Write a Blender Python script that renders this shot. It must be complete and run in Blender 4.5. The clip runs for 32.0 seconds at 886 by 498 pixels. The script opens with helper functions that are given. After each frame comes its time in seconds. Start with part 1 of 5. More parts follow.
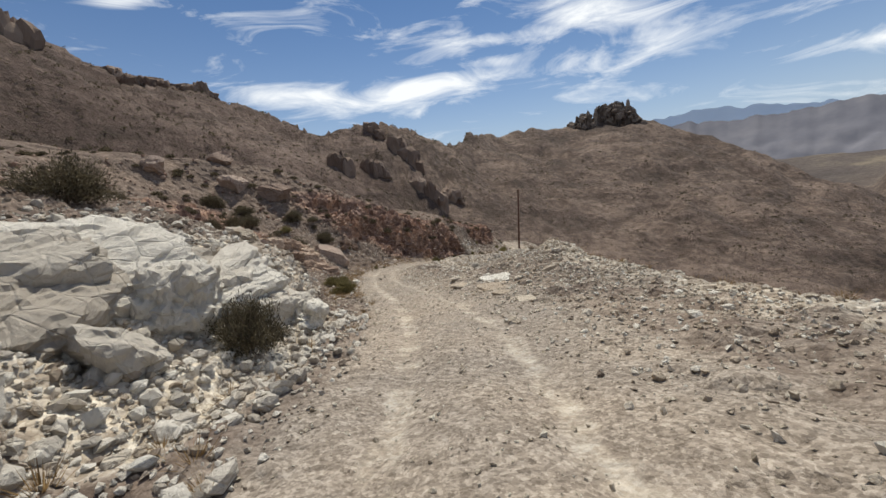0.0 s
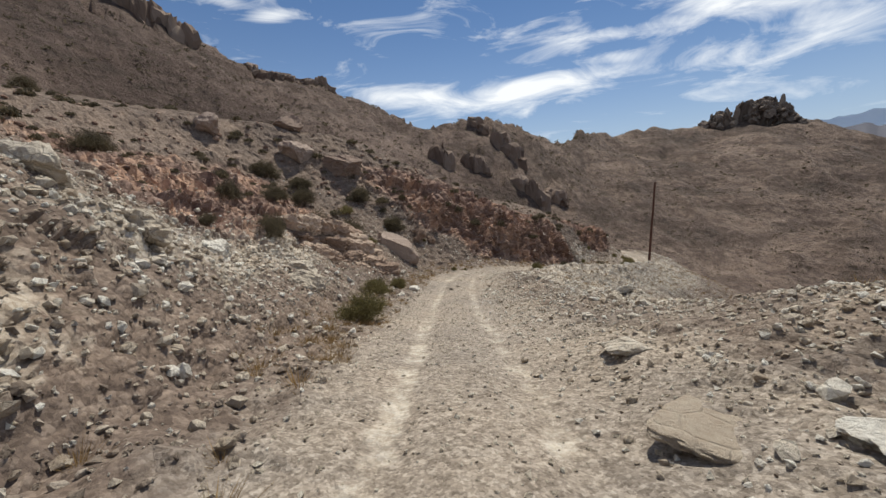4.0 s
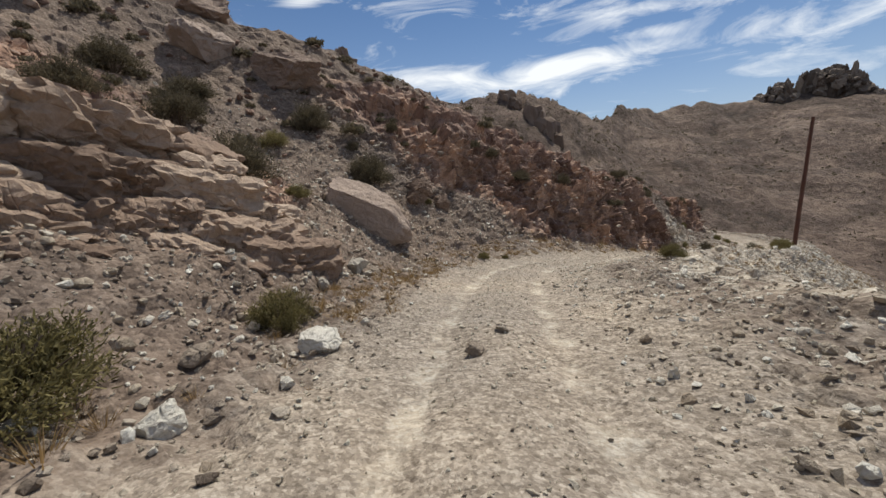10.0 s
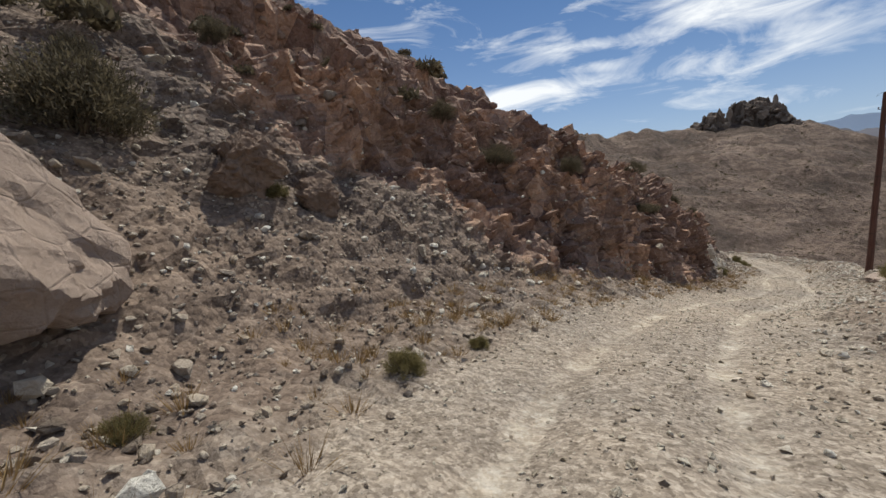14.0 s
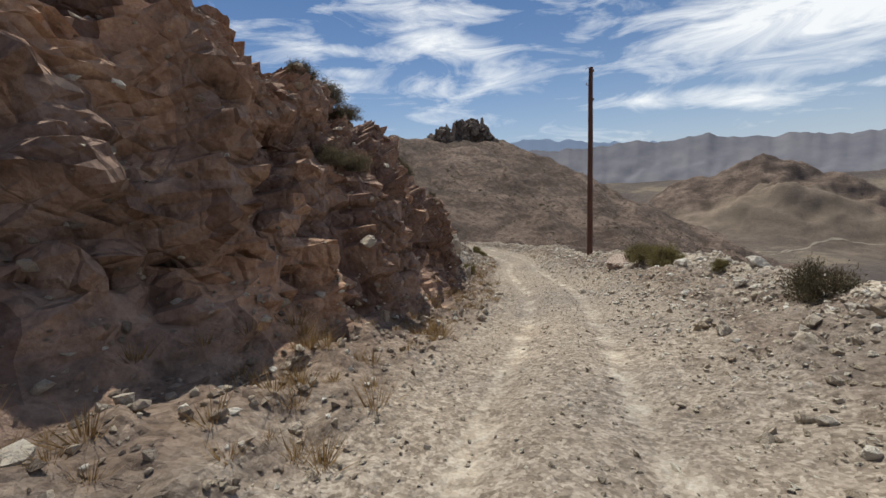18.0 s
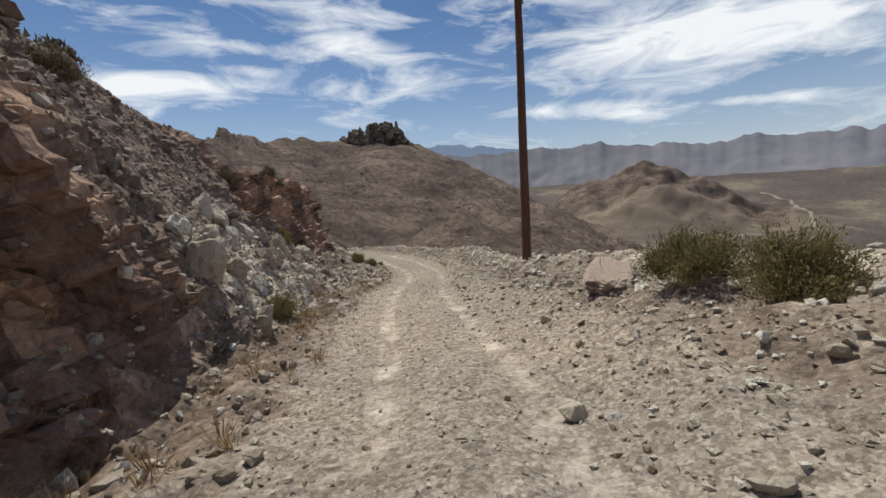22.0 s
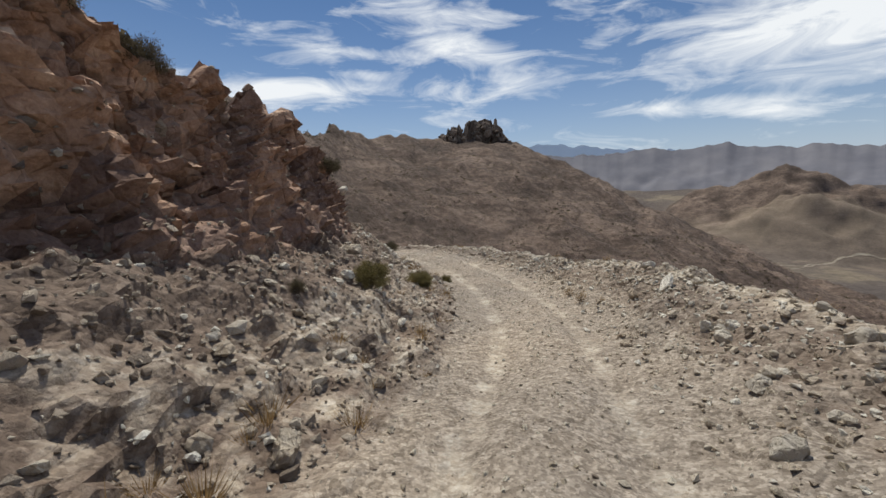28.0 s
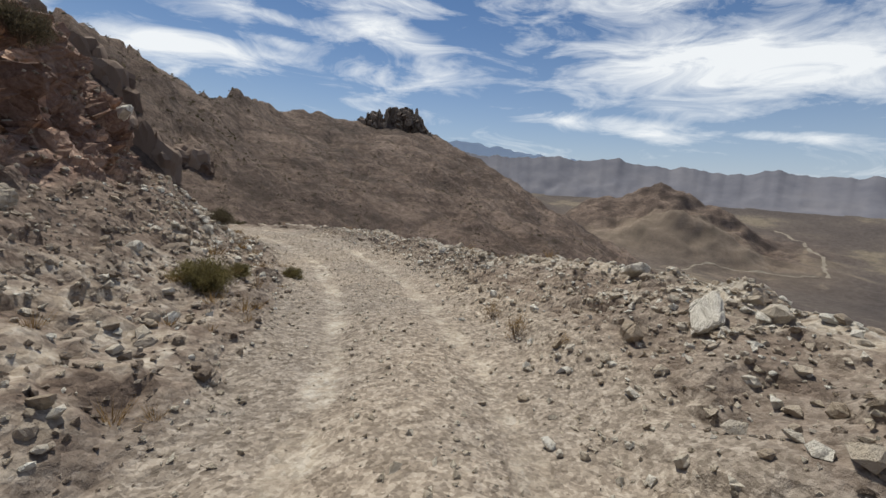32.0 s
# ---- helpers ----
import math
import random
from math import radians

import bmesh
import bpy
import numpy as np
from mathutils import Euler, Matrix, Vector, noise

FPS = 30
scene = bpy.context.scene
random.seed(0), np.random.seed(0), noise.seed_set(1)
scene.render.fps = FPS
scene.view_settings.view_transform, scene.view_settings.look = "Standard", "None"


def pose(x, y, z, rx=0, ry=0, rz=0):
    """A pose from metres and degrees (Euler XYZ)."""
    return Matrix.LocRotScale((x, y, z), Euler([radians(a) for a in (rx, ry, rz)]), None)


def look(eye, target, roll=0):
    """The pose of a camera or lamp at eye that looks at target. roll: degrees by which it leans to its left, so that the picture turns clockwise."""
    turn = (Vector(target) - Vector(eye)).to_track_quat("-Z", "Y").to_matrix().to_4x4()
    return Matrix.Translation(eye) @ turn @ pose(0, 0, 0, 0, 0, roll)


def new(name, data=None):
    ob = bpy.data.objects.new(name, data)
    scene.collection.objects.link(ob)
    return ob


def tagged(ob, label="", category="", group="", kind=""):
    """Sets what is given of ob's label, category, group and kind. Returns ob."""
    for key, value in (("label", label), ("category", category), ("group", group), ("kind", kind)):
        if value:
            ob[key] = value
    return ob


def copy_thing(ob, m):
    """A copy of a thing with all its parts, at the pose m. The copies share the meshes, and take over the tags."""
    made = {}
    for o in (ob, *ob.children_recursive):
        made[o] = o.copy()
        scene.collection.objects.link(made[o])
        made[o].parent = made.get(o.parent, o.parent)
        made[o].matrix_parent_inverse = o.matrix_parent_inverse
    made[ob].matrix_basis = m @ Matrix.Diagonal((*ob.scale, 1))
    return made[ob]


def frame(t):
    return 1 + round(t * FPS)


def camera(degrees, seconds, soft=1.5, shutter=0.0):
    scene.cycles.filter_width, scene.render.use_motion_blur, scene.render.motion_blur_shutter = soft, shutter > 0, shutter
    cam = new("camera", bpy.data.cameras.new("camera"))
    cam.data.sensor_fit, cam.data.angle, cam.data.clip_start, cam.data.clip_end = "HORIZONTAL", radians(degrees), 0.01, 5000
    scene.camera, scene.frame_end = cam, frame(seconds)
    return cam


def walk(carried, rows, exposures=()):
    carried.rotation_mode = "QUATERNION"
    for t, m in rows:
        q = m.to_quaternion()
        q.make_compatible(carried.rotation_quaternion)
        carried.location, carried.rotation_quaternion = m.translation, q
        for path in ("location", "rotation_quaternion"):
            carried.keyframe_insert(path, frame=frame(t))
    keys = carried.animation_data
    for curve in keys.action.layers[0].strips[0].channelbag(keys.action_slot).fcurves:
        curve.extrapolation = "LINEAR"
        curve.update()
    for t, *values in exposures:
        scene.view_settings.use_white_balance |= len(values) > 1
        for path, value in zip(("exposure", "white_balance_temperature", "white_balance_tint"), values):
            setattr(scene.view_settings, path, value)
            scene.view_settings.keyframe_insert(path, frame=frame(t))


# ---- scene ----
cam = camera(98.0, 32.0)
PATH = [
    (0, (0.72, 0.03, -0.50), (0.690, 2.000, -0.821), -6.1),
    (0.5, (0.76, 1.65, -0.84), (0.686, 3.620, -1.191), -5.1),
    (1, (0.78, 3.17, -1.03), (0.681, 5.139, -1.362), -4.3),
    (1.5, (0.76, 4.74, -1.34), (0.614, 6.702, -1.683), -3.5),
    (2, (0.70, 6.17, -1.61), (0.495, 8.129, -1.984), -2.5),
    (2.5, (0.58, 7.51, -1.82), (0.300, 9.457, -2.179), -3.4),
    (3, (0.41, 8.77, -2.02), (0.060, 10.711, -2.347), -3.4),
    (3.5, (0.11, 9.89, -2.17), (-0.321, 11.822, -2.471), -2.0),
    (4, (-0.13, 11.13, -2.36), (-0.643, 13.040, -2.644), -3.2),
    (4.5, (-0.38, 12.18, -2.58), (-0.934, 14.074, -2.878), -2.4),
    (6.5, (-1.64, 17.27, -3.54), (-2.313, 19.094, -4.000), -0.7),
    (7, (-1.99, 18.51, -3.82), (-2.668, 20.336, -4.277), -0.6),
    (7.5, (-2.38, 19.81, -4.08), (-3.048, 21.640, -4.524), 0.4),
    (8, (-2.69, 21.17, -4.41), (-3.363, 23.000, -4.854), -0.1),
    (8.5, (-3.01, 22.47, -4.65), (-3.670, 24.308, -5.072), -1.1),
    (9, (-3.28, 23.76, -4.90), (-3.951, 25.604, -5.280), -2.1),
    (9.5, (-3.60, 25.06, -5.13), (-4.274, 26.907, -5.475), -1.9),
    (10, (-3.87, 26.41, -5.38), (-4.524, 28.265, -5.734), -3.5),
    (10.5, (-4.21, 27.80, -5.58), (-4.843, 29.665, -5.932), -3.3),
    (11, (-4.44, 29.05, -5.80), (-5.082, 30.914, -6.133), -3.9),
    (11.5, (-4.78, 30.39, -5.94), (-5.412, 32.269, -6.227), -3.0),
    (12, (-5.06, 31.73, -6.11), (-5.685, 33.617, -6.356), -3.9),
    (12.5, (-5.37, 33.12, -6.27), (-5.995, 35.008, -6.499), -3.0),
    (13, (-5.70, 34.57, -6.39), (-6.304, 36.465, -6.610), -3.0),
    (13.5, (-5.96, 36.03, -6.57), (-6.520, 37.939, -6.806), -2.8),
    (14, (-5.97, 37.44, -6.76), (-6.431, 39.368, -7.008), -3.7),
    (14.5, (-5.89, 38.95, -6.96), (-6.161, 40.915, -7.230), -3.3),
    (15, (-5.61, 40.34, -7.15), (-5.698, 42.320, -7.395), -4.1),
    (15.5, (-5.32, 41.52, -7.30), (-5.244, 43.506, -7.519), -2.9),
    (17.5, (-3.04, 45.99, -7.99), (-2.432, 47.876, -8.270), -3.1),
    (18, (-2.37, 47.23, -8.20), (-1.671, 49.081, -8.519), -3.3),
    (18.5, (-1.61, 48.41, -8.40), (-0.832, 50.221, -8.723), -2.8),
    (19, (-0.84, 49.52, -8.70), (0.017, 51.294, -9.062), -2.7),
    (19.5, (0.03, 50.48, -8.94), (0.947, 52.223, -9.278), -6.2),
    (20, (0.91, 51.47, -9.16), (1.864, 53.186, -9.528), -9.8),
    (20.5, (1.57, 52.38, -9.31), (2.571, 54.088, -9.608), -6.7),
    (21, (2.06, 53.07, -9.42), (3.076, 54.773, -9.682), -5.6),
    (21.5, (2.71, 53.79, -9.58), (3.755, 55.471, -9.836), -6.9),
    (22, (3.33, 54.70, -9.76), (4.398, 56.366, -10.080), -3.8),
    (22.5, (4.01, 55.63, -9.95), (5.083, 57.293, -10.273), -2.7),
    (23, (4.69, 56.62, -10.14), (5.735, 58.290, -10.485), -1.5),
    (23.5, (5.27, 57.58, -10.31), (6.274, 59.274, -10.653), -3.0),
    (24, (5.71, 58.50, -10.44), (6.652, 60.234, -10.774), 0.5),
    (24.5, (6.14, 59.41, -10.60), (7.040, 61.166, -10.916), 2.2),
    (25, (6.59, 60.21, -10.75), (7.366, 62.027, -11.067), -2.2),
    (25.5, (6.80, 61.07, -10.81), (7.486, 62.930, -11.076), -1.4),
    (27.5, (8.34, 64.31, -11.20), (8.937, 66.202, -11.455), -2.7),
    (28, (8.72, 65.07, -11.34), (9.367, 66.935, -11.639), -1.8),
    (28.5, (9.29, 65.75, -11.56), (10.040, 67.563, -11.958), -7.9),
    (29, (9.71, 66.51, -11.75), (10.571, 68.266, -12.189), -2.7),
    (29.5, (10.12, 67.23, -11.87), (11.027, 68.951, -12.322), 2.2),
    (30, (10.50, 67.79, -11.99), (11.426, 69.503, -12.426), 2.3),
    (30.5, (10.74, 68.23, -12.14), (11.702, 69.921, -12.585), 4.9),
    (31, (11.12, 68.50, -12.14), (12.121, 70.196, -12.502), 0.6),
    (31.5, (11.42, 68.88, -12.23), (12.456, 70.552, -12.588), 0.9),
    (32, (11.64, 69.32, -12.33), (12.687, 70.988, -12.672), 3.8),
]
walk(cam, [(t, look(eye, target, roll)) for t, eye, target, roll in PATH], [(0, 0.0, 6480, 8), (15, -0.04, 6420, 8), (20, -0.12, 6400, 8), (32, -0.16, 6400, 8)])

# ---- world, sun and sky ----
SUN_AZ, SUN_EL = 8.0, 62.0
world = bpy.data.worlds.new("sky")
scene.world = world
world.use_nodes = True
wn = world.node_tree.nodes
wl = world.node_tree.links
wn.clear()


def wnode(kind, **kw):
    n = wn.new(kind)
    for k, v in kw.items():
        n.inputs[k].default_value = v
    return n


w_out = wn.new("ShaderNodeOutputWorld")
w_bg = wn.new("ShaderNodeBackground")
w_bg.inputs["Strength"].default_value = 0.08
sky = wn.new("ShaderNodeTexSky")
sky.sky_type = "NISHITA"
sky.sun_disc = False
sky.sun_elevation = radians(SUN_EL)
sky.sun_rotation = radians(SUN_AZ)
sky.altitude = 1500
sky.dust_density = 0.0
sky.ozone_density = 1.6
wl.new(w_bg.outputs[0], w_out.inputs[0])

sun_data = bpy.data.lights.new("sun", "SUN")
sun_data.energy = 4.6
sun_data.angle = radians(0.55)
sun_data.color = (1.0, 0.935, 0.82)
sun = new("sun", sun_data)
sun_dir = Vector((math.sin(radians(SUN_AZ)) * math.cos(radians(SUN_EL)), math.cos(radians(SUN_AZ)) * math.cos(radians(SUN_EL)), math.sin(radians(SUN_EL))))
sun.matrix_basis = look(sun_dir * 200, (0, 0, 0))


# high thin cloud: streaks on a flat layer far above the ground
def wmath(op, a, b=None):
    n = wn.new("ShaderNodeMath")
    n.operation = op
    for i, v in enumerate((a, b)):
        if v is None:
            continue
        if isinstance(v, (int, float)):
            n.inputs[i].default_value = v
        else:
            wl.new(v, n.inputs[i])
    return n.outputs[0]


w_tc = wn.new("ShaderNodeTexCoord")
w_sep = wn.new("ShaderNodeSeparateXYZ")
wl.new(w_tc.outputs["Generated"], w_sep.inputs[0])
az_n = wmath("MULTIPLY", wmath("ARCTAN2", w_sep.outputs[0], w_sep.outputs[1]), 57.2958)
el_n = wmath("MULTIPLY", wmath("ARCSINE", w_sep.outputs[2]), 57.2958)
w_cmb = wn.new("ShaderNodeCombineXYZ")
wl.new(az_n, w_cmb.inputs[0])
wl.new(el_n, w_cmb.inputs[1])
w_map = wn.new("ShaderNodeMapping")
w_map.inputs["Rotation"].default_value = (0, 0, radians(9))
w_map.inputs["Scale"].default_value = (0.085, 0.30, 1)
wl.new(w_cmb.outputs[0], w_map.inputs[0])
n_fine = wnode("ShaderNodeTexNoise", Scale=1.0, Detail=9.0, Roughness=0.62, Distortion=0.9)
wl.new(w_map.outputs[0], n_fine.inputs["Vector"])
n_big = wnode("ShaderNodeTexNoise", Scale=0.35, Detail=3.0, Roughness=0.5, Distortion=0.4)
wl.new(w_map.outputs[0], n_big.inputs["Vector"])
# cloud banks: bearing, height, half width, half height (degrees), slant, weight
# the last two banks lie out of view, added overhead to brighten the shade
BANKS = ((66, 15.0, 17, 4.6, -0.06, 0.36), (54, 8.6, 14, 1.25, -0.10, 0.28), (24, 18.6, 9, 2.3, -0.22, 0.30), (27, 13.6, 15, 2.4, 0.0, 0.18), (-3, 13.2, 11, 1.7, 0.05, 0.36), (10, 18.3, 9, 1.1, -0.06, 0.27), (-20, 13.6, 9, 1.6, -0.04, 0.30), (8, 15.9, 4, 0.8, -0.1, 0.2), (22, 22.3, 12, 2.0, -0.12, 0.2),
         (72, 7.2, 7, 0.6, -0.08, 0.22), (-36, 22.5, 3, 0.8, 0.15, 0.22), (-41, 23.5, 2, 0.6, 0.15, 0.2), (-52, 23.5, 1.2, 5, 0.0, 0.16), (50, 25, 30, 5, -0.1, 0.2), (92, 12, 14, 5, 0, 0.22), (-40, 36, 30, 8, 0.1, 0.14), (140, 20, 50, 10, 0, 0.2), (30, 52, 120, 14, 0, 0.22), (-130, 40, 90, 18, 0, 0.2))
bank = None
for ba, be, bw, bh, bs, bg in BANKS:
    da = wmath("SUBTRACT", az_n, float(ba))
    u = wmath("DIVIDE", da, float(bw))
    v = wmath("DIVIDE", wmath("SUBTRACT", wmath("SUBTRACT", el_n, float(be)), wmath("MULTIPLY", da, float(bs))), float(bh))
    g = wmath("MULTIPLY", wmath("EXPONENT", wmath("MULTIPLY", wmath("ADD", wmath("MULTIPLY", u, u), wmath("MULTIPLY", v, v)), -1.0)), float(bg))
    bank = g if bank is None else wmath("MAXIMUM", bank, g)
cl = wmath("ADD", wmath("ADD", wmath("MULTIPLY", n_fine.outputs[0], 0.85), wmath("MULTIPLY", n_big.outputs[0], 0.18)), bank)
w_ramp = wn.new("ShaderNodeValToRGB")
w_ramp.color_ramp.elements[0].position = 0.56
w_ramp.color_ramp.elements[0].color = (0, 0, 0, 1)
w_ramp.color_ramp.elements[1].position = 0.84
w_ramp.color_ramp.elements[1].color = (1, 1, 1, 1)
wl.new(cl, w_ramp.inputs[0])
w_mix = wn.new("ShaderNodeMix")
w_mix.data_type = "RGBA"
w_mix.inputs["B"].default_value = (13.2, 13.3, 13.4, 1)
wl.new(wmath("MULTIPLY", w_ramp.outputs[0], 0.92), w_mix.inputs["Factor"])
w_tint = wn.new("ShaderNodeMix")
w_tint.data_type = "RGBA"
w_tint.blend_type = "MULTIPLY"
w_tint.inputs["Factor"].default_value = 1.0
w_tint.inputs["B"].default_value = (0.68, 0.88, 1.06, 1)
wl.new(sky.outputs[0], w_tint.inputs["A"])
# pale dusty air along the horizon
w_haze = wn.new("ShaderNodeMix")
w_haze.data_type = "RGBA"
w_haze.inputs["B"].default_value = (6.6, 7.4, 8.4, 1)
haze_fac = wmath("MULTIPLY", wmath("EXPONENT", wmath("MULTIPLY", wmath("MAXIMUM", wmath("SUBTRACT", el_n, 3.0), 0.0), -0.13)), 0.85)
wl.new(haze_fac, w_haze.inputs["Factor"])
wl.new(w_tint.outputs["Result"], w_haze.inputs["A"])
wl.new(w_haze.outputs["Result"], w_mix.inputs["A"])
wl.new(w_mix.outputs["Result"], w_bg.inputs["Color"])


# ---- materials ----
def material(name, rough=0.9):
    m = bpy.data.materials.new(name)
    m.use_nodes = True
    b = m.node_tree.nodes["Principled BSDF"]
    b.inputs["Roughness"].default_value = rough
    b.inputs["Specular IOR Level"].default_value = 0.25
    return m, m.node_tree.nodes, m.node_tree.links, b


def noise_tex(nodes, links, vec, scale, detail=4.0, rough=0.6):
    n = nodes.new("ShaderNodeTexNoise")
    n.inputs["Scale"].default_value = scale
    n.inputs["Detail"].default_value = detail
    n.inputs["Roughness"].default_value = rough
    links.new(vec, n.inputs["Vector"])
    return n.outputs[0]


def ramp(nodes, links, fac, stops):
    r = nodes.new("ShaderNodeValToRGB")
    e = r.color_ramp.elements
    while len(e) < len(stops):
        e.new(0.5)
    for el, (p, c) in zip(e, stops):
        el.position = p
        el.color = (*c, 1) if len(c) == 3 else c
    links.new(fac, r.inputs[0])
    return r.outputs[0]


def mix(nodes, links, fac, a, b, mode="MIX"):
    m = nodes.new("ShaderNodeMix")
    m.data_type = "RGBA"
    m.blend_type = mode
    for key, v in (("Factor", fac), ("A", a), ("B", b)):
        if isinstance(v, (int, float)):
            m.inputs[key].default_value = v
        elif isinstance(v, tuple):
            m.inputs[key].default_value = (*v, 1)
        else:
            links.new(v, m.inputs[key])
    return m.outputs["Result"]


def bump(nodes, links, b, height, strength=0.6, distance=0.05):
    n = nodes.new("ShaderNodeBump")
    n.inputs["Strength"].default_value = strength
    n.inputs["Distance"].default_value = distance
    links.new(height, n.inputs["Height"])
    links.new(n.outputs[0], b.inputs["Normal"])


def mth(nodes, links, op, a, b):
    n = nodes.new("ShaderNodeMath")
    n.operation = op
    for i, v in enumerate((a, b)):
        if isinstance(v, (int, float)):
            n.inputs[i].default_value = v
        else:
            links.new(v, n.inputs[i])
    return n.outputs[0]


def voronoi(nodes, links, vec, scale, out="Color", rand=1.0, feature="F1"):
    n = nodes.new("ShaderNodeTexVoronoi")
    n.feature = feature
    n.inputs["Scale"].default_value = scale
    n.inputs["Randomness"].default_value = rand
    links.new(vec, n.inputs["Vector"])
    return n.outputs[out]


DIRT = ((0.165, 0.139, 0.112), (0.30, 0.261, 0.216), (0.485, 0.438, 0.375))
PALE = ((0.40, 0.33, 0.26), (0.60, 0.54, 0.46), (0.76, 0.73, 0.68))
RED = ((0.17, 0.113, 0.089), (0.345, 0.25, 0.198), (0.54, 0.43, 0.35))
SLOPE = ((0.105, 0.079, 0.066), (0.19, 0.147, 0.124), (0.305, 0.247, 0.21))


def earthy(cols):
    return tuple((r * 0.99, g * 1.0, b * 0.96) for r, g, b in cols)


PALE, SLOPE = earthy(PALE), earthy(SLOPE)


def ground_material():
    m, nd, lk, b = material("stony_earth", 0.95)
    geo = nd.new("ShaderNodeNewGeometry")
    pos = geo.outputs["Position"]
    att = nd.new("ShaderNodeAttribute")
    att.attribute_name = "zone"
    sep = nd.new("ShaderNodeSeparateColor")
    lk.new(att.outputs["Color"], sep.inputs[0])
    big = noise_tex(nd, lk, pos, 0.35, 5, 0.6)
    mid = noise_tex(nd, lk, pos, 2.2, 6, 0.65)
    fine = noise_tex(nd, lk, pos, 17, 5, 0.7)
    cell = nd.new("ShaderNodeSeparateColor")
    lk.new(voronoi(nd, lk, pos, 9.0), cell.inputs[0])
    cell2 = nd.new("ShaderNodeSeparateColor")
    lk.new(voronoi(nd, lk, pos, 26.0), cell2.inputs[0])
    pebble = mth(nd, lk, "ADD", mth(nd, lk, "MULTIPLY", cell.outputs[0], 0.5), mth(nd, lk, "MULTIPLY", cell2.outputs[0], 0.5))
    f1 = mth(nd, lk, "ADD", mth(nd, lk, "MULTIPLY", mid, 0.55), mth(nd, lk, "MULTIPLY", pebble, 0.42))
    cell3 = nd.new("ShaderNodeSeparateColor")
    lk.new(voronoi(nd, lk, pos, 15.0), cell3.inputs[0])
    cell4 = nd.new("ShaderNodeSeparateColor")
    lk.new(voronoi(nd, lk, pos, 38.0), cell4.inputs[0])
    f3 = mth(nd, lk, "ADD", mth(nd, lk, "ADD", mth(nd, lk, "MULTIPLY", cell3.outputs[0], 0.28), mth(nd, lk, "MULTIPLY", cell4.outputs[0], 0.34)), mth(nd, lk, "ADD", mth(nd, lk, "MULTIPLY", mid, 0.28), mth(nd, lk, "MULTIPLY", fine, 0.2)))
    f2 = mth(nd, lk, "ADD", mth(nd, lk, "MULTIPLY", mid, 0.65), mth(nd, lk, "MULTIPLY", fine, 0.4))

    def three(fac, cols, lo=0.3, hi=0.72):
        return ramp(nd, lk, fac, [(lo, cols[0]), ((lo + hi) / 2, cols[1]), (hi, cols[2])])

    wob = mth(nd, lk, "MULTIPLY", mth(nd, lk, "SUBTRACT", mid, 0.5), 0.7)

    def edge(socket):
        return ramp(nd, lk, mth(nd, lk, "ADD", socket, wob), [(0.35, (0, 0, 0)), (0.65, (1, 1, 1))])

    slope = three(f1, SLOPE, 0.28, 0.7)
    col = mix(nd, lk, edge(sep.outputs[0]), slope, three(f3, DIRT, 0.28, 0.82))
    bend = nd.new("ShaderNodeVectorMath")
    bend.operation = "MULTIPLY"
    bend.inputs[1].default_value = (1.0, 1.0, 0.45)
    lk.new(pos, bend.inputs[0])
    slabs = nd.new("ShaderNodeSeparateColor")
    lk.new(voronoi(nd, lk, bend.outputs[0], 1.1), slabs.inputs[0])
    redrock = three(f2, RED, 0.34, 0.74)
    redrock = mix(nd, lk, 1.0, redrock, ramp(nd, lk, slabs.outputs[0], [(0.1, (0.62, 0.56, 0.56)), (0.5, (0.95, 0.93, 0.93)), (0.8, (1.2, 1.08, 0.96)), (0.95, (1.42, 1.34, 1.24))]), "MULTIPLY")
    col = mix(nd, lk, edge(sep.outputs[2]), col, redrock)
    col = mix(nd, lk, edge(sep.outputs[1]), col, three(f1, PALE, 0.25, 0.7))
    warm = ramp(nd, lk, big, [(0.35, (0.82, 0.80, 0.80)), (0.7, (1.1, 1.04, 0.98))])
    col = mix(nd, lk, 1.0, col, warm, "MULTIPLY")
    fleck = ramp(nd, lk, noise_tex(nd, lk, pos, 3.4, 5, 0.75), [(0.66, (0, 0, 0)), (0.72, (1, 1, 1))])
    col = mix(nd, lk, mth(nd, lk, "MULTIPLY", mth(nd, lk, "MULTIPLY", fleck, sep.outputs[2]), 0.6), col, (0.55, 0.49, 0.43))
    lk.new(col, b.inputs["Base Color"])
    joint = mth(nd, lk, "ADD", voronoi(nd, lk, pos, 0.9, "Distance", feature="DISTANCE_TO_EDGE"), voronoi(nd, lk, pos, 2.7, "Distance", feature="DISTANCE_TO_EDGE"))
    joint = mth(nd, lk, "MULTIPLY", mth(nd, lk, "MINIMUM", joint, 0.25), mth(nd, lk, "MULTIPLY", sep.outputs[2], 5.0))
    h = mth(nd, lk, "ADD", joint, mth(nd, lk, "ADD", mth(nd, lk, "MULTIPLY", voronoi(nd, lk, pos, 9.0, "Distance"), -0.6), mth(nd, lk, "ADD", mth(nd, lk, "MULTIPLY", fine, 0.5), mth(nd, lk, "MULTIPLY", mid, 0.8))))
    bump(nd, lk, b, h, 0.9, 0.07)
    return m


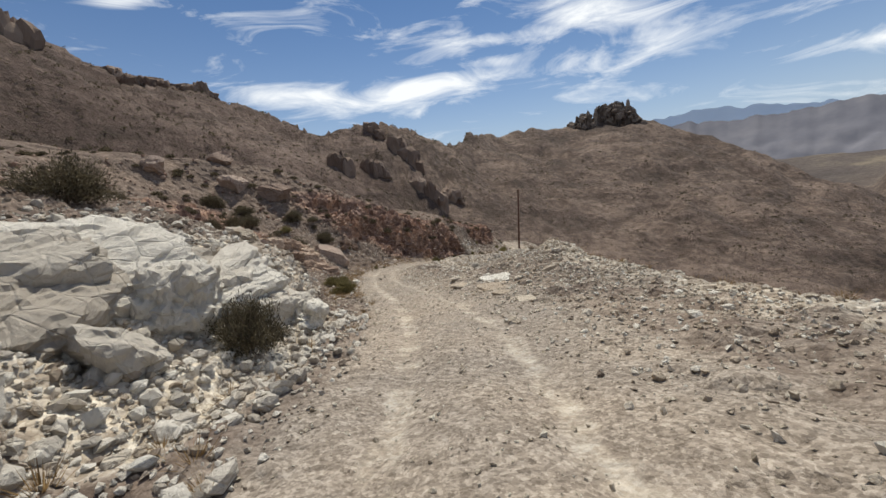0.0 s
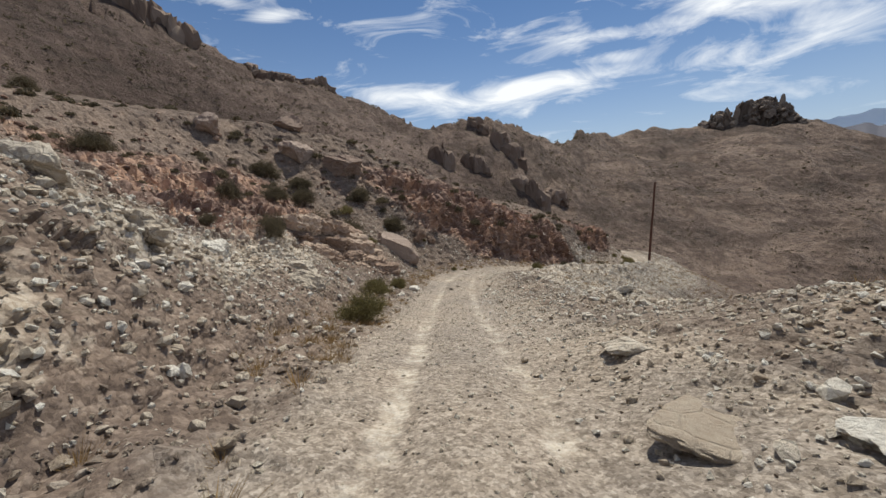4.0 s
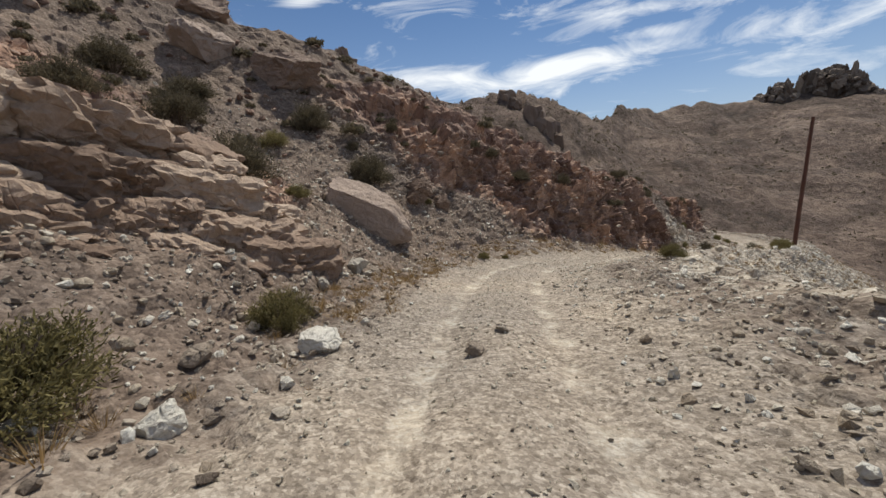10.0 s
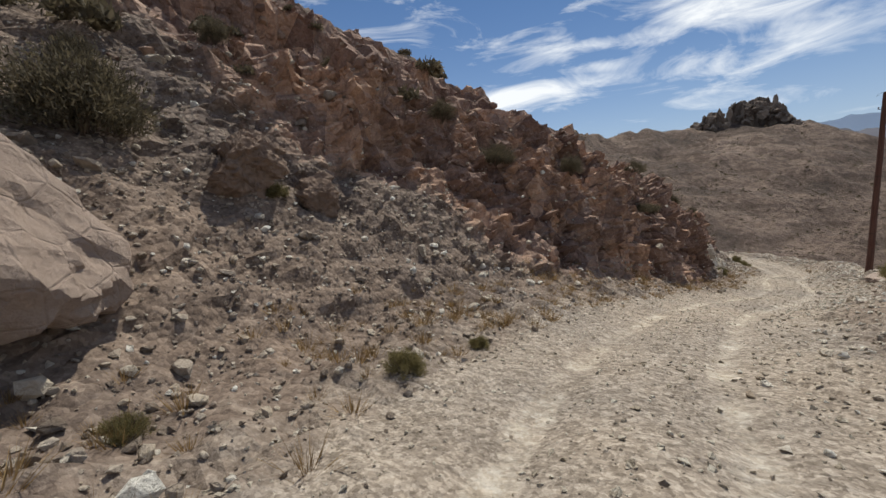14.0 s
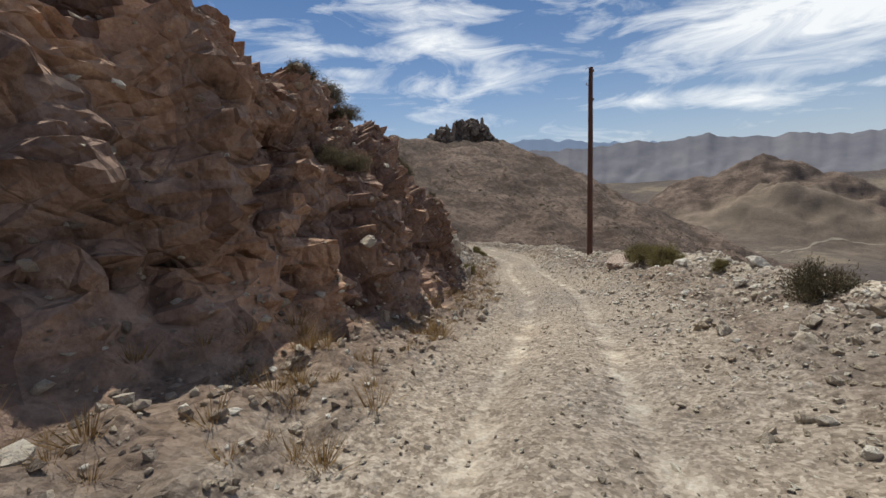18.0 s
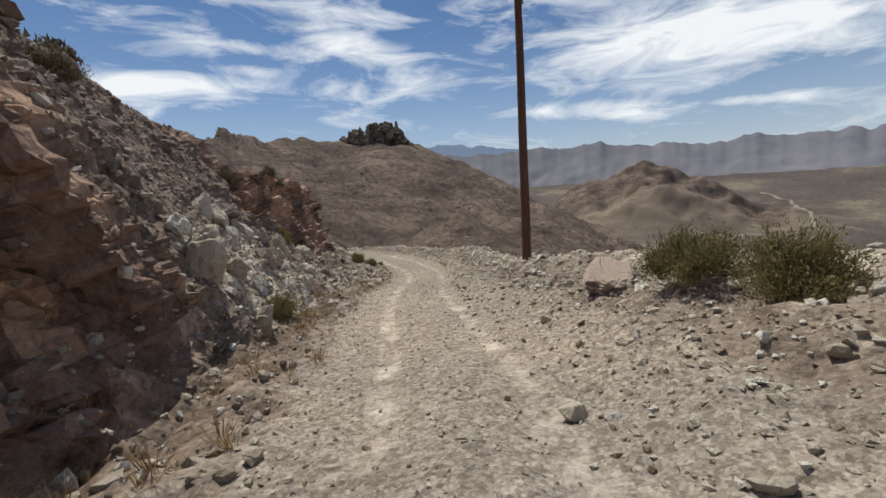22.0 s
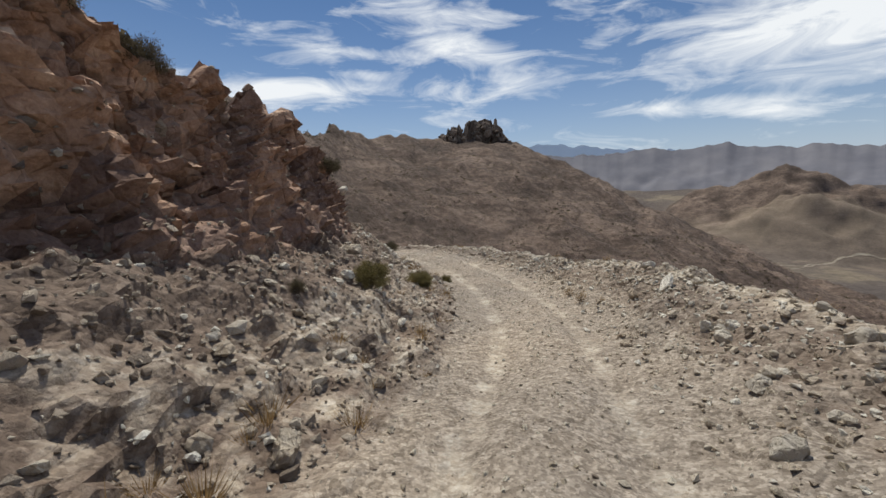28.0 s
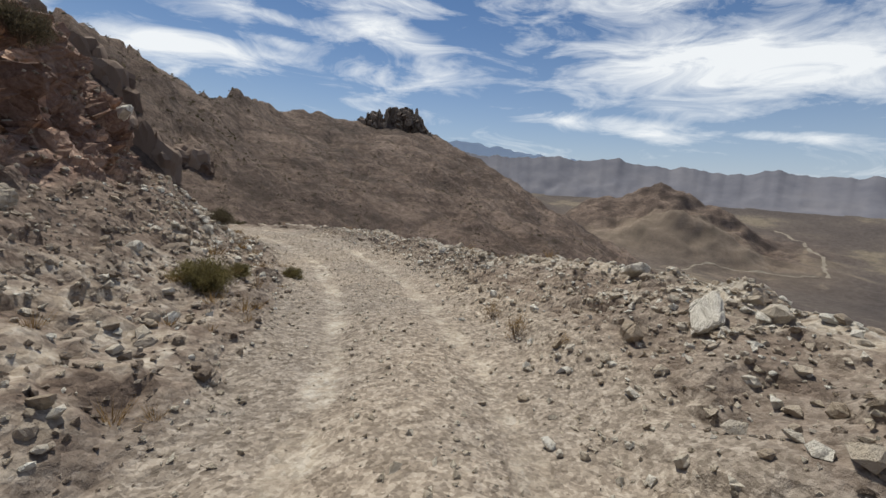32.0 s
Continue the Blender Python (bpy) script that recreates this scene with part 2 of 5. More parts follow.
def stone_material(name, cols):
    m, nd, lk, b = material(name, 0.92)
    cols = earthy(cols)
    geo = nd.new("ShaderNodeNewGeometry")
    pos = geo.outputs["Position"]
    tex = noise_tex(nd, lk, pos, 9, 6, 0.7)
    obj = nd.new("ShaderNodeObjectInfo")
    rnd = mth(nd, lk, "FRACT", mth(nd, lk, "ADD", geo.outputs["Random Per Island"], obj.outputs["Random"]), 0)
    f = mth(nd, lk, "ADD", mth(nd, lk, "MULTIPLY", tex, 0.45), mth(nd, lk, "MULTIPLY", rnd, 0.55))
    lk.new(ramp(nd, lk, f, [(0.2, cols[0]), (0.5, cols[1]), (0.8, cols[2])]), b.inputs["Base Color"])
    crack = ramp(nd, lk, voronoi(nd, lk, pos, 2.6, "Distance", feature="DISTANCE_TO_EDGE"), [(0.0, (0, 0, 0)), (0.05, (1, 1, 1))])
    relief = mth(nd, lk, "ADD", mth(nd, lk, "ADD", noise_tex(nd, lk, pos, 22, 6, 0.75), mth(nd, lk, "MULTIPLY", noise_tex(nd, lk, pos, 5, 5, 0.7), 1.6)), mth(nd, lk, "MULTIPLY", crack, 0.5))
    bump(nd, lk, b, relief, 0.9, 0.05)
    return m


def far_material(name, cols, scale):
    m, nd, lk, b = material(name, 1.0)
    geo = nd.new("ShaderNodeNewGeometry")
    pos = geo.outputs["Position"]
    a = noise_tex(nd, lk, pos, scale, 8, 0.62)
    lk.new(ramp(nd, lk, a, [(0.32, cols[0]), (0.5, cols[1]), (0.68, cols[2])]), b.inputs["Base Color"])
    return m


def hill_material():
    """Bare slope with scrub, and the dusty flats of the valley with its washes."""
    m, nd, lk, b = material("dry_hillside", 1.0)
    geo = nd.new("ShaderNodeNewGeometry")
    pos = geo.outputs["Position"]
    att = nd.new("ShaderNodeAttribute")
    att.attribute_name = "zone"
    sep = nd.new("ShaderNodeSeparateColor")
    lk.new(att.outputs["Color"], sep.inputs[0])
    a = noise_tex(nd, lk, pos, 0.012, 7, 0.6)
    c = noise_tex(nd, lk, pos, 0.16, 7, 0.72)
    d = noise_tex(nd, lk, pos, 0.9, 5, 0.7)
    f = mth(nd, lk, "ADD", mth(nd, lk, "ADD", mth(nd, lk, "MULTIPLY", a, 0.45), mth(nd, lk, "MULTIPLY", c, 0.4)), mth(nd, lk, "MULTIPLY", d, 0.15))
    col = ramp(nd, lk, f, [(0.40, (0.054, 0.040, 0.033)), (0.5, (0.138, 0.1, 0.08)), (0.60, (0.27, 0.202, 0.16))])
    red = ramp(nd, lk, f, [(0.38, (0.055, 0.037, 0.031)), (0.5, (0.13, 0.092, 0.076)), (0.62, (0.235, 0.175, 0.145))])
    col = mix(nd, lk, sep.outputs[2], col, red)
    v = voronoi(nd, lk, pos, 0.42, "Distance")
    keep = ramp(nd, lk, v, [(0.18, (1, 1, 1)), (0.34, (0, 0, 0))])
    col = mix(nd, lk, mth(nd, lk, "MULTIPLY", keep, 0.45), col, (0.05, 0.042, 0.028))
    band = nd.new("ShaderNodeMapping")
    band.inputs["Scale"].default_value = (0.012, 0.012, 0.075)
    band.inputs["Rotation"].default_value = (0.25, 0.2, 0.0)
    lk.new(pos, band.inputs[0])
    rocky = ramp(nd, lk, noise_tex(nd, lk, band.outputs[0], 1.6, 7, 0.68), [(0.52, (0, 0, 0)), (0.62, (1, 1, 1))])
    col = mix(nd, lk, mth(nd, lk, "MULTIPLY", rocky, 0.62), col, (0.062, 0.045, 0.036))
    w = noise_tex(nd, lk, pos, 0.0022, 8, 0.6)
    flats = ramp(nd, lk, w, [(0.36, (0.082, 0.068, 0.063)), (0.5, (0.108, 0.089, 0.079)), (0.58, (0.132, 0.109, 0.092)), (0.66, (0.21, 0.174, 0.128))])
    spots = ramp(nd, lk, noise_tex(nd, lk, pos, 0.05, 5, 0.7), [(0.42, (0.75, 0.75, 0.75)), (0.6, (1.08, 1.08, 1.08))])
    flats = mix(nd, lk, 1.0, flats, spots, "MULTIPLY")
    col = mix(nd, lk, sep.outputs[1], col, flats)
    col = mix(nd, lk, mth(nd, lk, "MULTIPLY", sep.outputs[0], 0.4), col, (0.35, 0.285, 0.21))
    lk.new(col, b.inputs["Base Color"])
    bump(nd, lk, b, mth(nd, lk, "ADD", c, mth(nd, lk, "MULTIPLY", d, 0.4)), 1.0, 3.0)
    return m


M_GROUND = ground_material()
M_PALE = stone_material("pale_stone", ((0.34, 0.27, 0.21), (0.52, 0.45, 0.38), (0.74, 0.71, 0.67)))
M_BROWN = stone_material("brown_stone", ((0.17, 0.132, 0.108), (0.31, 0.252, 0.208), (0.49, 0.42, 0.36)))
M_REDST = stone_material("red_stone", ((0.14, 0.085, 0.066), (0.27, 0.175, 0.14), (0.43, 0.32, 0.255)))
M_WHITE = stone_material("white_stone", ((0.40, 0.35, 0.305), (0.56, 0.51, 0.46), (0.71, 0.665, 0.615)))
M_DARK = stone_material("dark_rock", ((0.06, 0.043, 0.035), (0.125, 0.09, 0.072), (0.22, 0.165, 0.135)))
M_HILL = hill_material()
# grey-blue distance haze is painted into this range's base colour
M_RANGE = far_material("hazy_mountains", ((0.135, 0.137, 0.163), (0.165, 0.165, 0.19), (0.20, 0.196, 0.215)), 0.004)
# pale blue base colour stands in for thicker haze on the farthest range
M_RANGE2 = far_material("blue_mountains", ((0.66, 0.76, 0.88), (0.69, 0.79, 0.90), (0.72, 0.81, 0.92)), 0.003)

# ---- noise on arrays ----


def hash3(i, j, k, seed=0):
    h = (i.astype(np.int64) * 374761393 + j.astype(np.int64) * 668265263 + k.astype(np.int64) * 2147483647 + seed * 1013904223) & 0xFFFFFFFF
    h = ((h ^ (h >> 13)) * 1274126177) & 0xFFFFFFFF
    h = ((h ^ (h >> 16)) * 2246822519) & 0xFFFFFFFF
    return ((h ^ (h >> 15)) & 0xFFFFFF) / float(0xFFFFFF)


def vnoise(p, seed=0):
    f = np.floor(p)
    u = p - f
    u = u * u * (3 - 2 * u)
    f = f.astype(np.int64)
    out = 0
    for a in (0, 1):
        for b in (0, 1):
            for c in (0, 1):
                w = (u[:, 0] if a else 1 - u[:, 0]) * (u[:, 1] if b else 1 - u[:, 1]) * (u[:, 2] if c else 1 - u[:, 2])
                out = out + w * hash3(f[:, 0] + a, f[:, 1] + b, f[:, 2] + c, seed)
    return out * 2 - 1


def fbm(p, octaves=4, seed=0, gain=0.5):
    out, amp = 0, 1.0
    for o in range(octaves):
        out = out + amp * vnoise(p * 2.0**o + 17.3 * o, seed + o)
        amp *= gain
    return out


def blocks(p, seed=0):
    """Broken rock: every cell is a facet with its own height and tilt."""
    f = np.floor(p).astype(np.int64)
    best = np.full(len(p), 9.0)
    val = np.zeros(len(p))
    for a in (-1, 0, 1):
        for b in (-1, 0, 1):
            for c in (-1, 0, 1):
                i, j, k = f[:, 0] + a, f[:, 1] + b, f[:, 2] + c
                q = np.stack([i + hash3(i, j, k, seed), j + hash3(i, j, k, seed + 1), k + hash3(i, j, k, seed + 2)], 1)
                d = p - q
                r = (d * d).sum(1)
                v = hash3(i, j, k, seed + 3) - 0.5 + d[:, 0] * (hash3(i, j, k, seed + 4) - 0.5) * 1.3 + d[:, 1] * (hash3(i, j, k, seed + 5) - 0.5) * 1.3 + d[:, 2] * (hash3(i, j, k, seed + 6) - 0.5) * 1.6
                near = r < best
                best = np.where(near, r, best)
                val = np.where(near, v, val)
    return val


def mesh_from(name, verts, faces, mat, smooth=False):
    me = bpy.data.meshes.new(name)
    verts = np.asarray(verts, np.float32)
    faces = np.asarray(faces, np.int32)
    n, k = faces.shape
    me.vertices.add(len(verts))
    me.vertices.foreach_set("co", verts.ravel())
    me.loops.add(n * k)
    me.loops.foreach_set("vertex_index", faces.ravel())
    me.polygons.add(n)
    me.polygons.foreach_set("loop_start", np.arange(0, n * k, k, dtype=np.int32))
    me.polygons.foreach_set("loop_total", np.full(n, k, np.int32))
    me.update(calc_edges=True)
    me.validate()
    me.materials.append(mat)
    me.polygons.foreach_set("use_smooth", np.full(n, smooth))
    return me


def grid_faces(rows, cols):
    a = (np.arange(rows - 1)[:, None] * cols + np.arange(cols - 1)[None]).ravel()
    return np.stack([a, a + 1, a + cols + 1, a + cols], 1)


# ---- the road and the slope it is cut into ----
# road line: y, x, height
ROAD = np.array([
    (-27.62, 2.28, 3.4), (-13.78, 1.43, 0.6), (0.1, 0.82, -2.06), (4.8, 0.86, -2.9), (8.83, 0.49, -3.58), (12.45, -0.35, -4.18), (17.16, -1.51, -5.07), (22.42, -2.9, -6.19),
    (27.88, -4.12, -7.14), (32.99, -5.25, -7.81), (37.65, -5.86, -8.33), (41.8, -5.08, -8.89), (45.68, -3.1, -9.49), (48.32, -1.57, -9.94), (51.39, 0.94, -10.7), (54.18, 3.07, -11.21),
    (58.35, 5.74, -11.97), (61.18, 6.95, -12.37), (64.54, 8.56, -12.8), (67.59, 10.46, -13.5), (68.98, 11.57, -13.81), (71.86, 13.17, -14.15), (77.38, 14.86, -14.69), (83.24, 15.15, -14.88),
    (90.11, 14.21, -15.33), (98.63, 10.22, -16.29)])
# left bank: y, toe (d, h), middle (d, h), top (d, h), slope (d, h), far slope (d, h)
LEFT = np.array([
    (-27.6, -3.2, 0.1, -6, 1.48, -11, 4, -30.8, 13, -69.3, 30), (3.7, -3.3, 0.04, -5.61, 1.44, -10.9, 4.21, -30.52, 13.14, -69.02, 31.51), (8.2, -2.95, 0.11, -4.29, 1.65, -8.84, 4.11, -31.07, 13.21, -69.57, 32.04),
    (11.7, -2.9, 0.19, -4.1, 1.9, -8.48, 4.22, -31.51, 13.53, -69.99, 32.44), (16.1, -3.44, 0.14, -5.37, 2.61, -9.76, 4.89, -31.82, 13.19, -70.3, 32.37), (22, -4.1, 0.09, -7.5, 1.92, -12.66, 5.39, -31.04, 12.53, -70.4, 30.7),
    (28.8, -4, 0.18, -8.35, 2.72, -13.28, 5.87, -28.54, 12.86, -70.33, 26.82), (34, -3.81, 0.22, -5.97, 2.08, -11.09, 5.2, -26.02, 12.74, -68.57, 23.36), (37.8, -3.95, 0.18, -6.26, 2.05, -12.11, 5.15, -23.67, 13.82, -66.54, 23.75),
    (41.7, -4.37, 0.33, -7.22, 2.75, -10.69, 5.93, -21.47, 14.46, -64.65, 21.69), (45.7, -4.06, 0.74, -6.56, 3.31, -8.34, 6.6, -19.36, 13.8, -63.51, 19.52), (48.3, -3.67, 0.85, -5.42, 3.68, -7.54, 6.52, -17.9, 12.9, -63.25, 17.8),
    (51.1, -3.5, 0.62, -4.38, 3.78, -6.69, 6.15, -16.9, 11.54, -63.74, 15.47), (53.5, -3.24, 0.33, -4.06, 3.55, -6, 5.75, -16.34, 9.94, -64.27, 13.14), (56.8, -3.32, 0.13, -4, 3.01, -5.73, 5.78, -16.49, 8.39, -65.01, 10.6),
    (60, -3.04, 0.26, -4.04, 2.34, -6.19, 5.74, -17.26, 8.89, -65.02, 9.35), (62.4, -2.79, 0.41, -4.26, 2.18, -6.92, 5.96, -17.44, 9.44, -64.79, 8.62), (66.1, -2.69, 0.38, -4.73, 1.92, -7.27, 5.2, -15.96, 9.29, -64.43, 7.4),
    (69.1, -2.61, 0.22, -4.91, 1.82, -6.66, 4.98, -15.66, 8.85, -64.58, 6.07), (72.8, -2.71, 0.45, -5.04, 1.9, -6.21, 4.97, -15.09, 7.52, -65.02, 3.72), (78.4, -2.79, 0.51, -4.78, 2.05, -6.01, 4.69, -14.07, 6.81, -65.62, 1.82),
    (82.4, -2.71, 0.52, -4.7, 2.56, -6.34, 5.03, -13.84, 7.04, -66.21, 0.88), (87.5, -2.9, 0.41, -4.69, 2.22, -6.81, 4.52, -15.1, 6.47, -67.4, -1.46), (92.7, -2.7, 0.4, -4.5, 1.8, -6.93, 3.68, -16.14, 4.71, -68.63, -5.6),
    (98.6, -3.1, 0.27, -4.9, 1.22, -7.7, 2.45, -17.1, 3.24, -68.7, -5.84)])
# right berm: y, crest (d, h), outer foot (d, h)
RIGHT = np.array([
    (-27.6, 6, 0.7, 9, -0.58), (3.7, 6.06, 0.19, 8.95, -1.24), (9.1, 6.11, 0.2, 8.97, -1.13), (13.5, 6.3, 1, 9.18, -1.04), (15.9, 7, 1.85, 9.4, -1.09), (18.2, 6.6, 0.8, 9.17, -1.09),
    (19.9, 6.2, 0.65, 9.12, -1.07), (22.8, 5.96, 0.62, 8.79, -1.13), (26.3, 5.6, 0.52, 8.47, -1.16), (31.4, 5.3, 0.66, 8.37, -1.11), (36.9, 5.24, 0.4, 8.24, -1.12), (42.7, 4.82, 0.39, 7.92, -1.1),
    (48.3, 4.61, 0.83, 7.55, -1.22), (53.5, 5.6, 0.77, 8.23, -1.16), (57.7, 5.4, 0.98, 7.8, -1.22), (61.4, 4.9, 0.78, 7.3, -1.32), (66.1, 4.21, 0.52, 6.9, -1.34), (69.1, 4.02, 0.79, 6.7, -1.16),
    (71.9, 3.74, 0.9, 6.18, -1.06), (76.6, 3.15, 0.67, 5.55, -1.09), (83.2, 2.8, 0.37, 5.2, -1.17), (90.1, 2.79, 0.23, 5.19, -1.25), (98.6, 2.51, 0.14, 4.9, -1.36)])


def smooth_cols(y, tab):
    """The table's columns at y, eased so that the bank bends without creases."""
    out = 0
    for w, o in ((0.25, -1.5), (0.5, 0.0), (0.25, 1.5)):
        out = out + w * np.stack([np.interp(y + o, tab[:, 0], tab[:, c]) for c in range(1, tab.shape[1])], 1)
    return out


STEP = 0.14
ys = np.arange(-10.0, 99.0, STEP)
rx = sum(np.interp(ys + o, ROAD[:, 0], ROAD[:, 1]) for o in (-2, -1, 0, 1, 2)) / 5
rz = sum(np.interp(ys + o, ROAD[:, 0], ROAD[:, 2]) for o in (-2, -1, 0, 1, 2)) / 5
lf, rt = smooth_cols(ys, LEFT), smooth_cols(ys, RIGHT)
one = np.ones(len(ys))
ctrl = [(lf[:, 8], lf[:, 9]), (lf[:, 6], lf[:, 7]), (lf[:, 4], lf[:, 5]), (lf[:, 2], lf[:, 3]), (lf[:, 0], lf[:, 1]), (-1.5 * one, 0.03 * one), (1.45 * one, 0.02 * one),
        (rt[:, 0], rt[:, 1]), (rt[:, 2], rt[:, 3]), (16 * one, -6.5 * one), (45 * one, -24 * one), (110 * one, -62 * one)]
counts = [16, 44, 44, 30, 10, 26, 26, 16, 14, 12, 10]
dd, hh, zone_u = [], [], []
for seg, n in enumerate(counts):
    (d0, h0), (d1, h1) = ctrl[seg], ctrl[seg + 1]
    for k in range(n + (seg == len(counts) - 1)):
        f = k / n
        dd.append(d0 + (d1 - d0) * f)
        hh.append(h0 + (h1 - h0) * f)
        zone_u.append(seg + f)
dd, hh, zone_u = np.stack(dd, 1), np.stack(hh, 1), np.array(zone_u)
# round the corners of the profile
for _ in range(2):
    for arr in (dd, hh):
        arr[:, 1:-1] = 0.25 * arr[:, :-2] + 0.5 * arr[:, 1:-1] + 0.25 * arr[:, 2:]
NR, NC = dd.shape
# the road line leans against the grid's rows: shift every row along its own normal
slope_x = np.gradient(rx, ys)
nx, ny = 1 / np.sqrt(1 + slope_x**2), -slope_x / np.sqrt(1 + slope_x**2)
lean = np.clip(1 - np.abs(dd) / 30, 0, 1)
gx = rx[:, None] + dd * (nx[:, None] * lean + (1 - lean))
gy = ys[:, None] + dd * ny[:, None] * lean * 0.6
gz = rz[:, None] + hh
P0 = np.stack([gx, gy, gz], -1)
U = np.broadcast_to(zone_u, (NR, NC))
Y1 = gy / 0.87


def bell(v, a, b, soft):
    return np.clip((v - a) / soft, 0, 1) * np.clip((b - v) / soft, 0, 1)


def sheet_normals(g):
    n = np.cross(np.gradient(g, axis=1), np.gradient(g, axis=0))
    n /= np.linalg.norm(n, axis=-1, keepdims=True) + 1e-9
    n[n[..., 2] < 0] *= -1
    return n


N0 = sheet_normals(P0)
flat = P0.reshape(-1, 3)
road = bell(U, 4.6, 6.4, 0.5)
face = bell(U, 1.2, 4.3, 0.7)
high = bell(U, 1.3, 3.25, 0.5)
cliff = np.maximum(face * bell(Y1, 53, 71, 3), high * np.maximum(bell(Y1, 50, 72, 4), np.maximum(bell(Y1, 77, 108, 3), 0.8 * bell(Y1, 22, 46, 5))))
white = np.maximum(0.5 * bell(U, 2.2, 4.2, 0.6) * bell(Y1, 8, 18, 3), 0.5 * bell(U, 2.2, 3.9, 0.7) * bell(Y1, 14, 36, 4))
white = np.maximum(white, 0.62 * bell(U, 2.3, 4.7, 0.5) * bell(Y1, 1.5, 12.5, 2.0))
white = np.maximum(white, 0.5 * bell(U, 6.4, 8.6, 0.5))
white = np.maximum(white, 0.43 * bell(np.abs(dd), 0.36, 1.28, 0.34) * (np.abs(U - 5.5) < 0.6))
white = np.maximum(white, 0.5 * bell(U, 2.6, 4.6, 0.6) * bell(Y1, 69, 76, 2))
white = np.maximum(white, 0.42 * bell(U, 3.1, 4.9, 0.5) * bell(Y1, 72, 106, 4))
zr = np.maximum(bell(U, 4.5, 6.6, 0.5), 0.5 * bell(U, 3.6, 9, 1))
zb = np.maximum(cliff * 1.1, 0.3 * bell(U, 0.3, 2.5, 0.6) * bell(Y1, 14, 60, 8))
zb *= 1 - white * 0.6
b0 = blocks(flat * (0.42, 0.42, 0.3) + 1.7, 15).reshape(NR, NC)
b1 = blocks(flat * (0.75, 0.75, 0.6) + 3.1, 5).reshape(NR, NC)
b2 = blocks(flat * 2.1 + 7.7, 25).reshape(NR, NC)
b3 = np.zeros(len(flat))
rough_face = cliff.ravel() > 0.05
b3[rough_face] = blocks(flat[rough_face] * 4.7 + 2.2, 35)
b3 = b3.reshape(NR, NC)
tall = np.zeros(len(flat))
tall[rough_face] = blocks(flat[rough_face] * (1.15, 1.15, 0.34) + 9.1, 45)
tall = tall.reshape(NR, NC)
f1 = fbm(flat * 0.22, 4, 3).reshape(NR, NC)
f2 = fbm(flat * 1.7, 4, 11).reshape(NR, NC)
off = cliff * (0.62 * b0 + 0.40 * b1 + 0.42 * tall + 0.30 * b2 + 0.14 * b3 + 0.07 * f2 + 0.22 * fbm(flat * 0.6, 3, 77).reshape(NR, NC) - 0.32) + (1 - road) * (1 - cliff) * (0.35 * f1 * np.clip(np.abs(dd) / 9, 0, 3) * 0.5 + 0.12 * f2 + 0.10 * b2)
off += white * bell(Y1, 5, 17, 3) * bell(U, 2.2, 4.4, 0.6) * (0.3 * b1 + 0.2 * b2)
ruts = -0.07 * (np.exp(-(((dd + 0.82) / 0.28) ** 2)) + np.exp(-(((dd - 0.82) / 0.28) ** 2))) + 0.03 * np.exp(-((dd / 0.4) ** 2))
off += road * (0.028 * f2 + 0.05 * fbm(flat * 0.5, 2, 31).reshape(NR, NC)) + ruts * road
P1 = P0 + N0 * off[..., None]

zone = np.zeros((NR * NC, 4), np.float32)
zone[:, 0], zone[:, 1], zone[:, 2], zone[:, 3] = zr.ravel(), white.ravel(), zb.ravel(), 1
me = mesh_from("ground", P1.reshape(-1, 3), grid_faces(NR, NC)[:, ::-1], M_GROUND)
att = me.color_attributes.new("zone", "FLOAT_COLOR", "POINT")
att.data.foreach_set("color", zone.ravel())
ground = tagged(new("ground", me), "stony mountainside with a dirt track cut into it", "ground", kind="structure")

# ---- the land beyond ----
CX, CY, CZ = 0.0, 52.0, -9.0


def from_view(az, el, dist, eye=(-0.13, 11.13, -2.4)):
    a, e = radians(az), radians(el)
    return eye[0] + dist * math.sin(a), eye[1] + dist * math.cos(a), eye[2] + dist * math.tan(e)


crest = []
for az, el, dist in ((-95, 24.2, 230), (-74.5, 25.1, 230), (-60, 23.0, 240), (-51.4, 21.7, 250), (-45.2, 20.1, 255), (-41, 17.9, 260), (-38, 17.2, 265), (-34.5, 16.7, 270), (-30.5, 15.7, 280), (-24.4, 13.6, 290), (-20, 12.2, 300), (-14.2, 11.2, 320), (-9, 10.6, 340),
                     (-4.9, 9.8, 370), (-0.8, 9.1, 400), (3.8, 7.1, 480), (8.8, 7.6, 700), (12.5, 7.1, 760), (16.2, 6.3, 820), (19, 6.4, 860), (22.5, 6.4, 880), (26.5, 6.0, 880), (28.3, 5.4, 880), (31.8, 3.9, 870), (34.6, 2.6, 860), (39.5, 0.1, 850), (43.5, -2.0, 850), (46.2, -3.4, 840), (50, -5.8, 830), (56, -8.8, 800), (62, -11.5, 780)):
    x, y, z = from_view(az, el, dist)
    crest.append((math.degrees(math.atan2(x - CX, y - CY)), math.hypot(x - CX, y - CY), z))
crest = [(-180, 300, 80), (-130, 240, 95)] + crest + [(74, 800, -200), (110, 900, -220), (150, 500, -40), (180, 300, 80)]
crest = np.array(crest)
az = np.radians(np.concatenate([np.arange(-180, -80, 2.0), np.arange(-80, 92, 0.36), np.arange(92, 180.1, 2.0)]))
azd = np.degrees(az)
rc = np.interp(azd, crest[:, 0], crest[:, 1])
zc = np.interp(azd, crest[:, 0], crest[:, 2])
z1 = np.interp(azd, [-180, -100, -60, -30, -12, 0, 12, 30, 60, 100, 150, 180], [0, 3, -6, -14, -26, -34, -42, -46, -46, -46, -30, 0])
